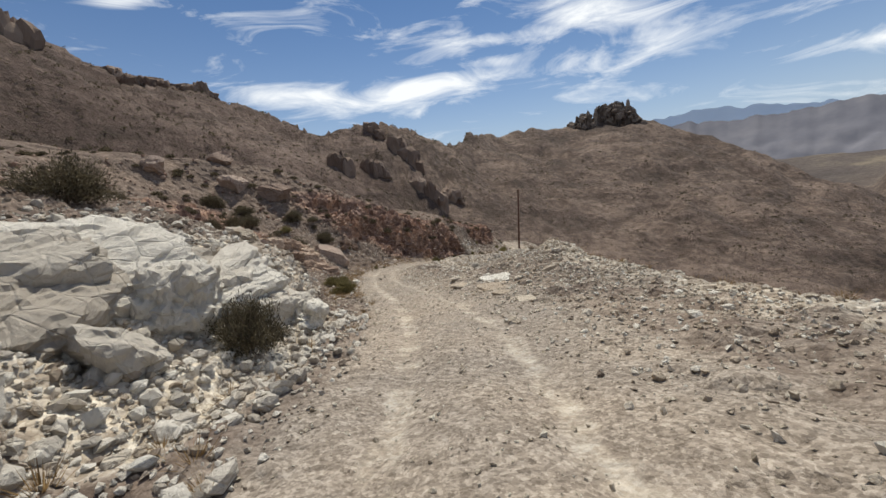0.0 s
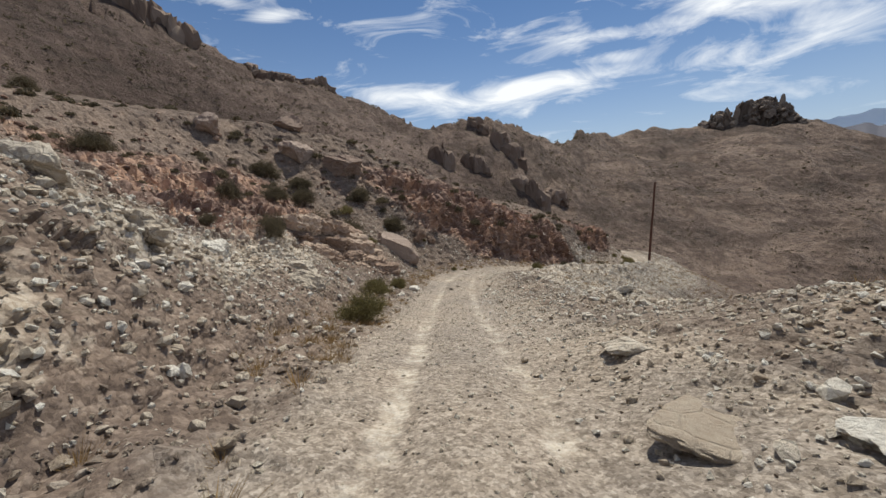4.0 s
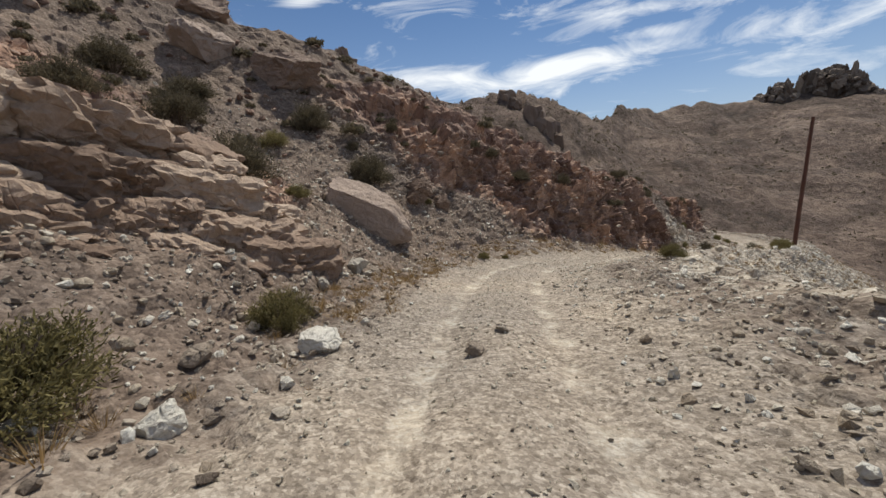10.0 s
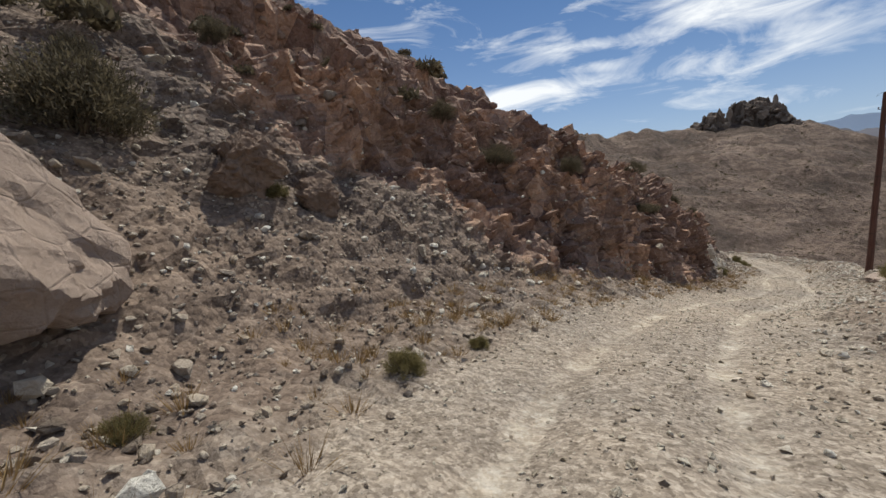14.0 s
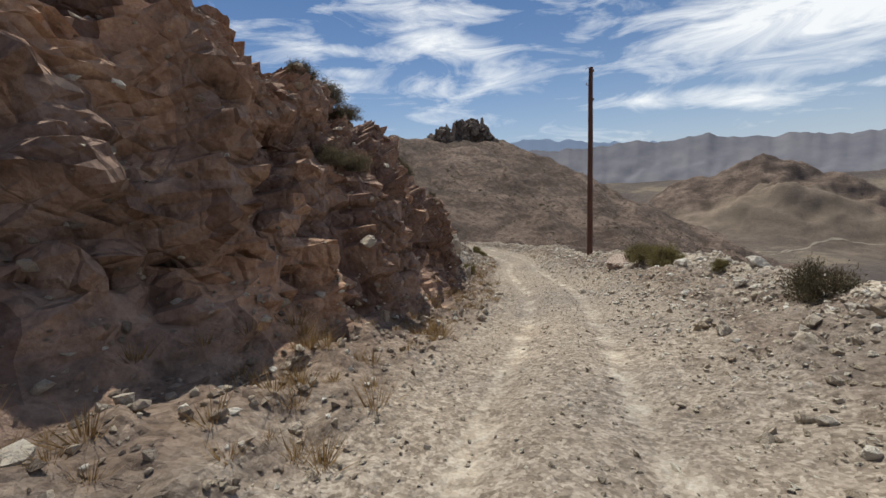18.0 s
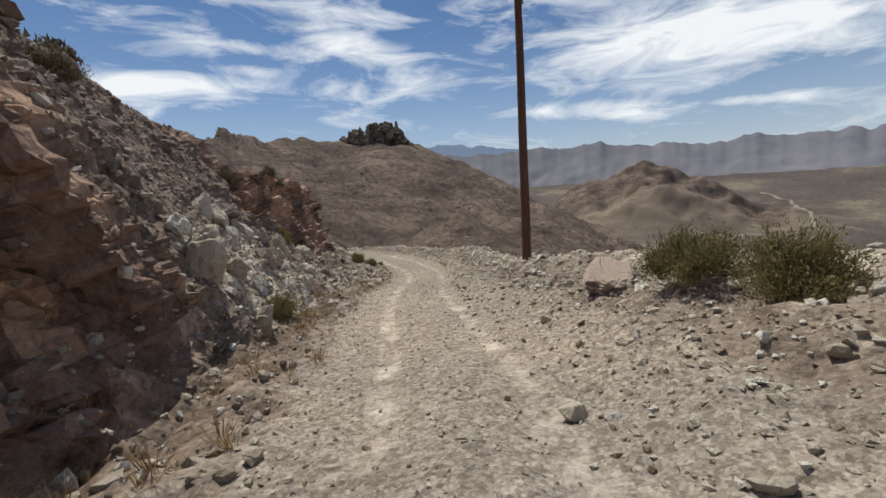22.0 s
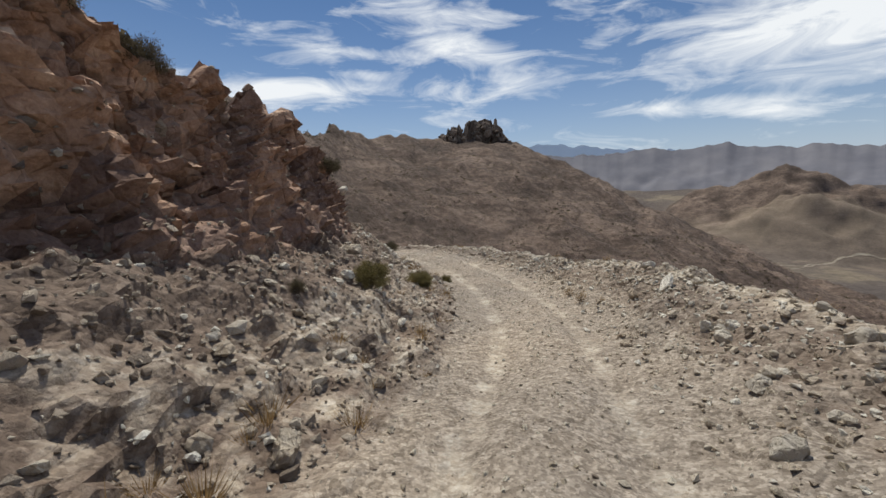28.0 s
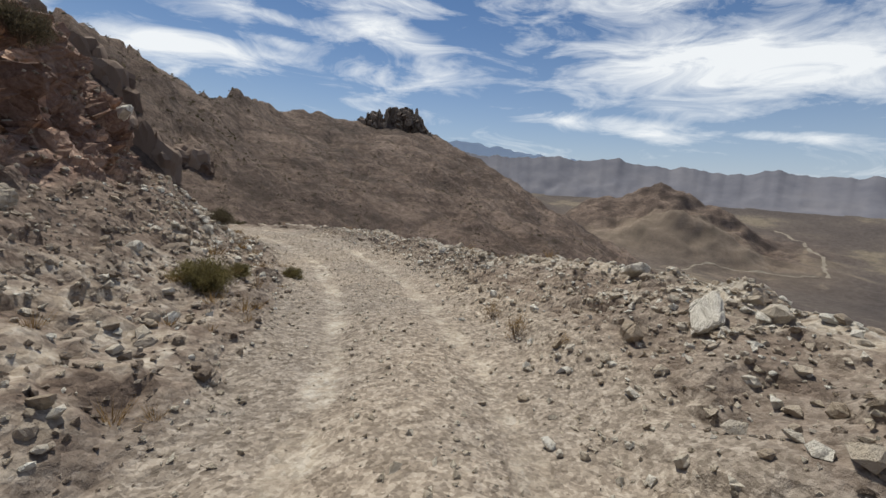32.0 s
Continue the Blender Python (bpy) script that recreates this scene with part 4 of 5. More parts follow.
# ---- shrubs ----
def leaf_material(name, cols):
    m, nd, lk, b = material(name, 0.75)
    geo = nd.new("ShaderNodeNewGeometry")
    obj = nd.new("ShaderNodeObjectInfo")
    f = mth(nd, lk, "ADD", mth(nd, lk, "MULTIPLY", geo.outputs["Random Per Island"], 0.75), mth(nd, lk, "MULTIPLY", obj.outputs["Random"], 0.25))
    lk.new(ramp(nd, lk, f, [(0.1, cols[0]), (0.5, cols[1]), (0.95, cols[2])]), b.inputs["Base Color"])
    col = b.inputs["Base Color"].links[0].from_socket
    tr = nd.new("ShaderNodeBsdfTranslucent")
    lk.new(col, tr.inputs["Color"])
    mx = nd.new("ShaderNodeMixShader")
    mx.inputs[0].default_value = 0.38
    lk.new(b.outputs[0], mx.inputs[1])
    lk.new(tr.outputs[0], mx.inputs[2])
    lk.new(mx.outputs[0], nd["Material Output"].inputs["Surface"])
    return m


M_OLIVE = leaf_material("olive_foliage", ((0.088, 0.076, 0.034), (0.175, 0.15, 0.063), (0.30, 0.255, 0.118)))
M_DUSK = leaf_material("grey_brown_foliage", ((0.055, 0.046, 0.03), (0.11, 0.092, 0.058), (0.19, 0.16, 0.105)))
M_STRAW = leaf_material("dry_straw", ((0.16, 0.10, 0.045), (0.29, 0.19, 0.085), (0.42, 0.30, 0.15)))
M_TWIG = plain("grey_twigs", (0.12, 0.09, 0.065), 0.9)


def foliage_mesh(name, seed, mat, blades, tall, ragged, length, width):
    """Blades in uneven clumps over a dome one metre wide."""
    rng = np.random.default_rng(seed)
    clumps = 70
    d = rng.normal(size=(clumps, 3))
    d[:, 2] = np.abs(d[:, 2]) * 1.1
    d /= np.linalg.norm(d, axis=1, keepdims=True)
    c = d * (0.5 * rng.uniform(1 - ragged, 1.08, (clumps, 1))) * (1, 1, 2 * tall)
    c[:, 2] += 0.06
    k = rng.integers(0, clumps, blades)
    p = c[k] * rng.uniform(0.55, 1.0, (blades, 1)) + rng.normal(size=(blades, 3)) * (0.055, 0.055, 0.05 * 2 * tall)
    p[:, 2] = np.abs(p[:, 2])
    up_ = d[k] * 0.8 + (0, 0, 0.4) + rng.normal(size=(blades, 3)) * 0.65
    up_ /= np.linalg.norm(up_, axis=1, keepdims=True)
    side = np.cross(up_, rng.normal(size=(blades, 3)))
    side /= np.linalg.norm(side, axis=1, keepdims=True)
    ln = length * rng.uniform(0.5, 1.3, (blades, 1))
    wd = width * rng.uniform(0.6, 1.3, (blades, 1))
    v = np.stack([p - side * wd * 0.4, p + side * wd * 0.4, p + up_ * ln + side * wd * 0.2, p + up_ * ln - side * wd * 0.2], 1)
    return mesh_from(name, v.reshape(-1, 3), np.arange(blades * 4).reshape(-1, 4), mat)


def stems_mesh(seed, tall):
    rng = random.Random(seed)
    bm = bmesh.new()
    for k in range(22):
        a, lean_ = rng.uniform(0, 6.283), rng.uniform(0.15, 0.95)
        p = Vector((0.03 * math.cos(a), 0.03 * math.sin(a), -0.06))
        dirv = Vector((math.cos(a) * lean_, math.sin(a) * lean_, 1.0)).normalized()
        r = 0.012
        for s_ in range(3):
            q = p + dirv * 0.17 * (0.7 + 2 * tall * 0.3)
            tube(bm, p, q, r, r * 0.7, 4)
            p, r = q, r * 0.7
            dirv = (dirv + Vector((rng.uniform(-0.4, 0.4), rng.uniform(-0.4, 0.4), rng.uniform(-0.1, 0.3)))).normalized()
    me_ = bpy.data.meshes.new("woody_base")
    bm.to_mesh(me_)
    bm.free()
    me_.materials.append(M_TWIG)
    return me_


def shrub_template(name, seed, mat, blades, tall, ragged, length, width):
    root = new(name)
    for nm, me_ in (("foliage", foliage_mesh("foliage", seed, mat, blades, tall, ragged, length, width)), ("woody_base", stems_mesh(seed, tall))):
        ob = new(nm, me_)
        ob.parent = root
    return root


KINDS = {
    "green": [shrub_template("shrub", 10 + i, M_OLIVE, 11000, 0.36 + 0.04 * i, 0.26, 0.034, 0.013) for i in range(3)],
    "dark": [shrub_template("shrub", 20 + i, M_DUSK, 8000, 0.42 + 0.05 * i, 0.38, 0.036, 0.014) for i in range(3)],
    "straw": [shrub_template("dead_weed", 30, M_STRAW, 420, 0.75, 0.3, 0.20, 0.010)],
}
LABELS = {
    "green": ("low olive-green desert shrub growing among the stones", "shrub", "green shrubs beside the track"),
    "dark": ("dark grey-brown desert shrub on the rocky slope", "shrub", "dark shrubs on the slope"),
    "straw": ("dry straw-coloured dead weed standing on the berm", "weed", "dead weeds on the berm"),
}
used = set()


def plant(kind, rows):
    for n, (x, y, w, h) in enumerate(rows):
        tpl = KINDS[kind][n % len(KINDS[kind])]
        rng = random.Random(int(x * 977 + y * 131))
        tall = {"green": 0.40, "dark": 0.47, "straw": 0.75}[kind]
        m = Matrix.LocRotScale((x, y, drop(x, y) - 0.03), Euler((rng.uniform(-0.12, 0.12), rng.uniform(-0.12, 0.12), rng.uniform(0, 6.28))), None)
        ob = tpl if tpl not in used else copy_thing(tpl, m)
        used.add(tpl)
        ob.matrix_basis = m
        sc = max(min(h / (tall + 0.1), w * 1.5), w * 0.55)
        ob.scale = (w * 0.9, w * rng.uniform(0.8, 0.95), sc * 0.82)
        tagged(ob, *LABELS[kind])


plant("dark", (
    (-2.60, 5.85, 1.45, 1.50), (-7.98, 9.06, 2.25, 1.49), (-5.31, 8.32, 0.52, 0.41), (-49.11, 39.25, 2.60, 1.70), (-13.00, 26.88, 1.76, 1.70), (-14.38, 29.38, 1.65, 1.36), (-14.73, 48.68, 0.87, 0.46), (-11.48, 48.09, 0.73, 0.42), (-15.49, 48.08, 0.87, 0.41),
    (-1.70, 54.45, 1.02, 0.55), (-11.96, 32.54, 1.34, 1.12), (-1.22, 55.09, 1.04, 0.55), (-2.00, 55.06, 0.69, 0.47), (-29.85, 24.05, 2.70, 1.70), (-12.83, 23.34, 1.04, 0.58), (-20.38, 24.77, 2.58, 1.45), (-14.64, 33.18, 2.42, 1.70), (-13.36, 35.45, 2.63, 1.62),
    (-12.86, 42.26, 2.18, 1.70), (-21.85, 38.09, 2.70, 1.70), (-16.11, 42.93, 2.28, 1.52), (-19.92, 39.62, 2.70, 1.22), (-16.65, 28.55, 1.71, 1.70), (-12.99, 42.36, 2.11, 1.41), (-14.10, 43.23, 0.81, 0.81), (-15.96, 42.88, 2.16, 1.08), (-8.66, 49.55, 1.21, 0.81),
    (-7.07, 50.07, 1.53, 0.92), (1.35, 45.38, 0.69, 0.43), (-13.14, 45.66, 0.91, 1.00), (-19.04, 38.50, 1.33, 0.85), (-19.47, 39.88, 1.43, 0.82), (-18.55, 38.02, 2.70, 1.70), (-18.21, 34.26, 2.39, 1.39), (5.01, 50.50, 1.05, 0.85), (-4.60, 51.91, 0.99, 0.91),
    (-0.55, 60.17, 1.43, 0.76), (1.43, 60.84, 0.81, 0.92), (-1.32, 57.59, 1.16, 0.83), (1.74, 63.69, 1.06, 0.74), (11.87, 62.54, 0.37, 0.25), (4.41, 69.60, 1.28, 1.28), (6.08, 71.14, 0.76, 0.76), (6.52, 72.40, 0.88, 0.62), (8.50, 70.85, 0.31, 0.27),
    (9.44, 77.80, 1.10, 0.70), (12.01, 81.56, 0.89, 0.57)))
plant("green", (
    (-8.11, 27.71, 1.94, 1.03), (-8.17, 30.96, 1.13, 0.83), (-12.40, 36.82, 0.94, 0.52), (-7.40, 41.25, 0.55, 0.42), (-9.12, 39.57, 0.39, 0.39), (-0.76, 41.07, 1.05, 0.66), (-6.80, 42.85, 0.40, 0.29), (-10.68, 43.89, 0.55, 0.42), (-16.14, 40.19, 1.50, 0.85),
    (7.48, 53.65, 0.55, 0.45), (4.44, 62.31, 0.86, 0.94), (5.71, 67.98, 0.60, 0.45), (5.71, 67.53, 0.52, 0.69), (11.60, 75.42, 0.94, 0.61), (11.58, 75.30, 0.65, 0.45), (12.12, 76.91, 0.46, 0.36), (13.19, 77.78, 0.49, 0.58), (-5.40, 21.20, 1.60, 1.05),
    (9.76, 72.60, 0.95, 0.80), (8.75, 57.10, 1.40, 0.95), (8.50, 56.00, 1.25, 0.95)))
plant("straw", (
    (14.98, 72.75, 0.40, 0.47), (14.90, 71.95, 0.19, 0.22), (15.30, 73.60, 0.30, 0.40)))


# low scrub, too much to count
def scrub(name, pts, sizes, tris, mat, label, seed, leaf=0.28):
    rng = np.random.default_rng(seed)
    n = len(pts)
    d = rng.normal(size=(n, tris, 3))
    d[..., 2] = np.abs(d[..., 2]) * 0.8
    d /= np.linalg.norm(d, axis=-1, keepdims=True)
    c = pts[:, None] + d * (sizes[:, None, None] * rng.uniform(0.45, 1.0, (n, tris, 1))) * (1, 1, 0.75)
    e1 = rng.normal(size=(n, tris, 3)) * sizes[:, None, None] * leaf
    e2 = rng.normal(size=(n, tris, 3)) * sizes[:, None, None] * leaf
    v = np.stack([c - e1, c + e1, c + e2 + (0, 0, 1) * sizes[:, None, None] * 0.2], 2).reshape(-1, 3)
    return tagged(new(name, mesh_from(name, v, np.arange(len(v)).reshape(-1, 3), mat)), label, "scrub", kind="stuff")


rng_ = np.random.default_rng(8)
w_ = (cell * bell(MIDU, 0.05, 2.3, 0.4)).ravel()
pk = rng_.choice(len(w_), 900, p=w_ / w_.sum())
scrub("scrub", P1[pk // (NC - 1), pk % (NC - 1)], 0.2 + 0.42 * rng_.random(900) ** 2, 300, M_DUSK, "low dry scrub dotted over the slope above the track", 9, 0.1)
w_ = (cell * bell(MIDU, 6.9, 9.0, 0.4) + cell * 3.0 * bell(MIDU, 3.8, 5.0, 0.3) * (0.3 + bell(MIDY, 16, 30, 3) + 1.6 * bell(MIDY, 35, 46, 3) + bell(MIDY, 46, 80, 4))).ravel()
pk = rng_.choice(len(w_), 3000, p=w_ / w_.sum())


def grass(name, pts, sizes, blades, mat, label, seed):
    """Thin blades leaning out of every tuft."""
    rng = np.random.default_rng(seed)
    n = len(pts)
    sz = sizes[:, None, None]
    out = rng.normal(size=(n, blades, 3)) * (1, 1, 0)
    base = pts[:, None] + out * sz * 0.3
    tip = base + (out * 0.45 + (0, 0, 1) * rng.uniform(0.5, 1.3, (n, blades, 1))) * sz
    wide = rng.normal(size=(n, blades, 3)) * (1, 1, 0.2) * sz * 0.016
    v = np.stack([base - wide, base + wide, tip], 2).reshape(-1, 3)
    return tagged(new(name, mesh_from(name, v, np.arange(len(v)).reshape(-1, 3), mat)), label, "grass", kind="stuff")


grass("dry_grass", P1[pk // (NC - 1), pk % (NC - 1)], 0.06 + 0.16 * rng_.random(3000), 60, M_STRAW, "tufts of dry yellow-brown grass between the stones", 10)
FG = fp.reshape(len(az), len(rads), 3)
ia = rng_.integers(0, len(az) - 1, 60000)
ir = (rng_.random(60000) ** 0.8 * 195).astype(int)
gap2 = gap_out.reshape(len(az), len(rads))[ia, ir]
ok = (gap2 > 3) & (np.abs(azd[ia]) < 85) & (rads[ir] < 1300)
ia, ir = ia[ok][:32000], ir[ok][:32000]
fa, fb = rng_.random((len(ia), 1)), rng_.random((len(ia), 1))
pts = FG[ia, ir] * (1 - fa) * (1 - fb) + FG[ia + 1, ir] * fa * (1 - fb) + FG[ia, ir + 1] * (1 - fa) * fb + FG[ia + 1, ir + 1] * fa * fb
scrub("scrub", pts, (0.35 + 1.1 * rng_.random(len(pts)) ** 2) * np.clip(rads[ir] / 300, 0.7, 1.5) * np.where(azd[ia] < 5, 1.35, 1.0), 9, M_DUSK, "dark scrub scattered across the far mountainside", 11)


# ---- rocks ----
def outcrop_mesh(seed, mat, base, facets=1.0, beds=0.0, boxy=False):
    v = rock_points(base, seed)
    if boxy:
        v = base[0] / ((np.abs(base[0]) ** 6).sum(1, keepdims=True) ** (1 / 6)) * 0.8
        v = v * (1 + 0.12 * v[:, [1, 2, 0]])
    n = v / np.linalg.norm(v, axis=1, keepdims=True)
    v = v + n * (0.16 * facets * blocks(v * 1.7 + seed * 3.3, seed) + 0.08 * facets * blocks(v * 4.3 + seed, seed + 40) + 0.05 * facets * blocks(v * 9.5 + seed, seed + 80) + 0.03 * fbm(v * 6 + seed, 4, seed))[:, None]
    if beds:
        tilt = v[:, 2] * 0.9 + v[:, 0] * 0.45 + 0.06 * fbm(v * 2, 3, seed)
        v[:, :2] *= (1 + beds * (np.floor(tilt * 7) * 0.618 % 1.0 - 0.5))[:, None]
    return mesh_from("rock", v, base[1], mat)


M_SLAB = stone_material("pink_rock", ((0.30, 0.225, 0.19), (0.44, 0.345, 0.295), (0.58, 0.48, 0.42)))
M_CLIFFROCK = stone_material("reddish_rock", ((0.20, 0.14, 0.115), (0.31, 0.23, 0.19), (0.42, 0.33, 0.285)))
M_LEDGE = stone_material("orange_rock", ((0.17, 0.115, 0.088), (0.335, 0.24, 0.188), (0.55, 0.43, 0.35)))
ROCK_SETS = {m.name: [rock_mesh("rock", 300 + 7 * i + len(m.name), m, ICO3) for i in range(5)] for m in (M_PALE, M_WHITE, M_BROWN, M_REDST)}


def rock(mat, rows, label, group, name="rock", sink=0.3):
    for n, (x, y, w, h) in enumerate(rows):
        rng = random.Random(int(x * 733 + y * 57))
        ob = new(name, ROCK_SETS[mat.name][n % 5])
        s_ = max(w, 0.12) / 2.0
        hz = min(max(h, 0.1), w) / 1.9
        ob.matrix_basis = Matrix.LocRotScale((x, y, drop(x, y) + hz * (0.75 - 2 * sink * 0.75)), Euler((rng.uniform(-0.25, 0.25), rng.uniform(-0.25, 0.25), rng.uniform(0, 6.28))), (s_, s_ * rng.uniform(0.7, 1.0), hz * 1.25))
        tagged(ob, label, "rock", group)


rock(M_WHITE, (
    (-3.30, 4.31, 1.26, 0.73), (3.33, 14.63, 0.31, 0.18), (2.33, 24.00, 0.62, 0.32), (-9.32, 33.51, 0.33, 0.29), (5.55, 64.66, 0.39, 0.32), (11.72, 66.58, 0.22, 0.29), (-9.74, 35.58, 0.75, 0.40), (-9.62, 35.44, 0.20, 0.17), (-7.04, 30.26, 0.64, 0.23),
    (-6.64, 27.11, 0.23, 0.15), (-9.46, 35.65, 0.44, 0.22), (-3.01, 2.28, 1.21, 0.85), (-9.42, 27.73, 0.34, 0.27), (7.40, 53.70, 0.37, 0.20), (6.12, 52.33, 0.41, 0.25), (8.13, 70.80, 0.26, 0.09), (12.64, 67.31, 0.23, 0.13), (14.17, 68.61, 0.23, 0.16),
    (14.08, 68.92, 0.24, 0.16), (14.13, 68.72, 0.21, 0.14), (10.10, 81.31, 0.63, 0.40), (3.97, 64.15, 0.55, 0.60), (4.39, 65.53, 0.47, 0.47), (4.21, 62.53, 0.36, 0.32), (10.04, 58.20, 0.45, 0.25), (10.80, 58.05, 0.70, 0.30), (7.85, 52.98, 0.62, 0.26), (9.50, 58.00, 0.30, 0.25)), "white broken limestone rock lying on the ground", "white rocks")
rock(M_PALE, (
    (2.37, 13.76, 1.50, 0.26), (0.90, 16.72, 0.77, 0.22), (1.99, 23.70, 0.71, 0.31), (-8.36, 45.47, 0.31, 0.22), (-8.34, 44.63, 0.17, 0.12), (5.89, 65.72, 0.43, 0.54), (4.78, 64.50, 0.52, 0.55), (5.12, 65.48, 0.37, 0.59), (5.29, 66.31, 0.57, 0.61),
    (4.67, 66.30, 0.37, 0.18), (8.43, 67.93, 0.31, 0.24), (6.16, 68.01, 0.41, 0.28), (4.70, 64.00, 0.29, 0.29), (-9.75, 36.60, 0.22, 0.14), (-6.98, 28.23, 0.41, 0.29), (-7.95, 27.88, 0.26, 0.22), (3.04, 50.65, 0.30, 0.28), (-1.25, 53.75, 0.42, 0.15),
    (-1.17, 53.35, 0.25, 0.19), (4.11, 61.72, 0.50, 0.53), (8.43, 67.87, 0.29, 0.22), (9.62, 75.18, 0.64, 0.22), (9.31, 72.43, 0.35, 0.14), (9.78, 75.11, 0.68, 0.24), (3.35, 61.58, 0.88, 0.74), (3.83, 62.00, 0.51, 0.40), (3.57, 62.43, 0.47, 0.39),
    (4.57, 63.92, 0.44, 0.48), (4.92, 66.47, 0.45, 0.45), (3.80, 64.35, 0.51, 0.61), (5.79, 65.82, 0.37, 0.43), (3.11, 61.65, 0.41, 0.35), (3.52, 63.95, 0.58, 0.68), (5.46, 66.42, 0.39, 0.32), (5.07, 64.77, 0.38, 0.33), (7.61, 54.74, 0.42, 0.30)), "pale tan angular rock half sunk in the rubble", "pale rocks")
rock(M_BROWN, (
    (-9.46, 36.19, 0.64, 0.35), (-4.87, 31.57, 0.24, 0.13), (-5.03, 30.65, 0.36, 0.18), (6.39, 68.50, 0.60, 0.41), (13.96, 68.26, 0.16, 0.16)), "brown stone lying on the track", "brown stones")


def loose_rocks(mat, count, weight, lo, hi, seed, label, group):
    """Single rocks lying about where the rubble is coarse."""
    meshes = [rock_mesh("rock", 360 + i + seed, mat, ICO2) for i in range(5)]
    rng = np.random.default_rng(seed)
    w = (cell * weight).ravel()
    pick = rng.choice(len(w), size=count, p=w / w.sum(), replace=False)
    for n, k in enumerate(pick):
        p = P1[k // (NC - 1), k % (NC - 1)]
        size = lo * (hi / lo) ** (rng.random() ** 1.8)
        ob = new("rock", meshes[n % 5])
        ob.matrix_basis = Matrix.LocRotScale(Vector(p) + Vector((0, 0, size * 0.16)), Euler(rng.uniform(-0.5, 0.5, 2).tolist() + [rng.uniform(0, 6.28)]), (size * rng.uniform(0.5, 0.65), size * rng.uniform(0.38, 0.55), size * rng.uniform(0.3, 0.42)))
        tagged(ob, label, "rock", group)


loose_rocks(M_PALE, 80, heap * seen_y * bell(MIDY, 8, 100, 5), 0.2, 0.46, 5, "pale angular rock lying on the rubble berm", "rocks on the berm")
loose_rocks(M_WHITE, 90, heap * seen_y * bell(MIDY, 55, 98, 5), 0.16, 0.4, 6, "whitish angular rock lying on the rubble berm", "rocks on the berm")
loose_rocks(M_BROWN, 90, left_w * bare * seen_y, 0.2, 0.5, 7, "brown angular rock lying on the bank", "rocks on the bank")


def big_rock(name, x, y, size, turn, mat, seed, label, sink=0.25, dz=0.0, facets=1.0, beds=0.0, group="", base=None, boxy=False):
    ob = new(name, outcrop_mesh(seed, mat, base or ICO3, facets, beds, boxy))
    ob.matrix_basis = Matrix.LocRotScale((x, y, drop(x, y) + size[2] * (0.5 - sink) + dz), Euler([radians(a) for a in turn]), Vector(size) * 0.62)
    tagged(ob, label, "rock", group)
    return ob


ICO4 = ico(5)
big_rock("boulder", 9.5, 58.8, (1.15, 0.72, 0.30), (5, -8, 25), M_SLAB, 401, "large tan boulder with a flat top beside the track", 0.15, facets=0.7, boxy=True)
big_rock("slab_rock", 15.7, 70.97, (0.40, 0.10, 0.30), (38, -30, 35), M_WHITE, 402, "upright white slab of rock stuck in the berm", 0.1, facets=0.4, boxy=True)
for x, y, size, turn, seed in ((2.24, 12.34, (1.29, 0.90, 0.12), (3, 5, 20), 403), (1.09, 14.37, (0.89, 0.62, 0.12), (1, 6, 55), 404), (2.56, 9.57, (0.6, 0.45, 0.12), (-1, 5, 90), 405), (2.13, 11.05, (0.5, 0.36, 0.1), (-3, 5, 125), 406)):
    big_rock("flat_rock", x, y, size, turn, M_PALE, seed, "flat pale slab of bedrock showing through the rubble", 0.52, facets=0.4, boxy=True, group="flat rocks")
big_rock("sloping_slab", -11.6, 39.35, (3.4, 2.1, 2.0), (12, 30, 30), M_SLAB, 405, "huge smooth pinkish-grey rock slab lying on the scree", 0.36, -0.25, 0.24, base=ICO4)
big_rock("boulder", -18.39, 44.61, (3.2, 2.3, 2.0), (4, 8, 20), M_CLIFFROCK, 406, "huge pinkish boulder high on the slope", 0.25, facets=0.8, base=ICO4, group="boulders on the slope")
big_rock("boulder", -21.64, 42.50, (2.5, 2.4, 2.2), (4, -6, 70), M_CLIFFROCK, 407, "huge pinkish boulder high on the slope", 0.25, facets=0.8, group="boulders on the slope")
big_rock("boulder", -27.05, 38.03, (2.2, 2.0, 1.8), (4, -6, 10), M_CLIFFROCK, 408, "huge pinkish boulder high on the slope", 0.25, facets=0.8, group="boulders on the slope")
big_rock("boulder", -24.43, 45.55, (2.6, 1.8, 1.5), (4, -6, 40), M_CLIFFROCK, 409, "huge pinkish boulder high on the slope", 0.25, facets=0.8, group="boulders on the slope")
for x, y, size, turn, seed in ((-6.42, 13.54, (1.0, 0.8, 0.6), (0, 25, 60), 440), (-7.81, 15.52, (1.2, 0.9, 0.7), (0, 25, 70), 441), (-6.72, 16.10, (0.8, 0.7, 0.5), (0, 15, 20), 442), (-8.68, 23.02, (1.3, 1.0, 0.8), (6, 5, 20), 443), (-9.70, 24.57, (1.0, 0.8, 0.7), (6, 5, 50), 444), (-10.03, 20.86, (1.2, 0.9, 0.8), (6, 5, 80), 445)):
    big_rock("bank_rock", x, y, size, turn, M_PALE, seed, "pale craggy rock sticking out of the bank", 0.34, 0.0, 1.0, 0.0, "rocks in the bank")
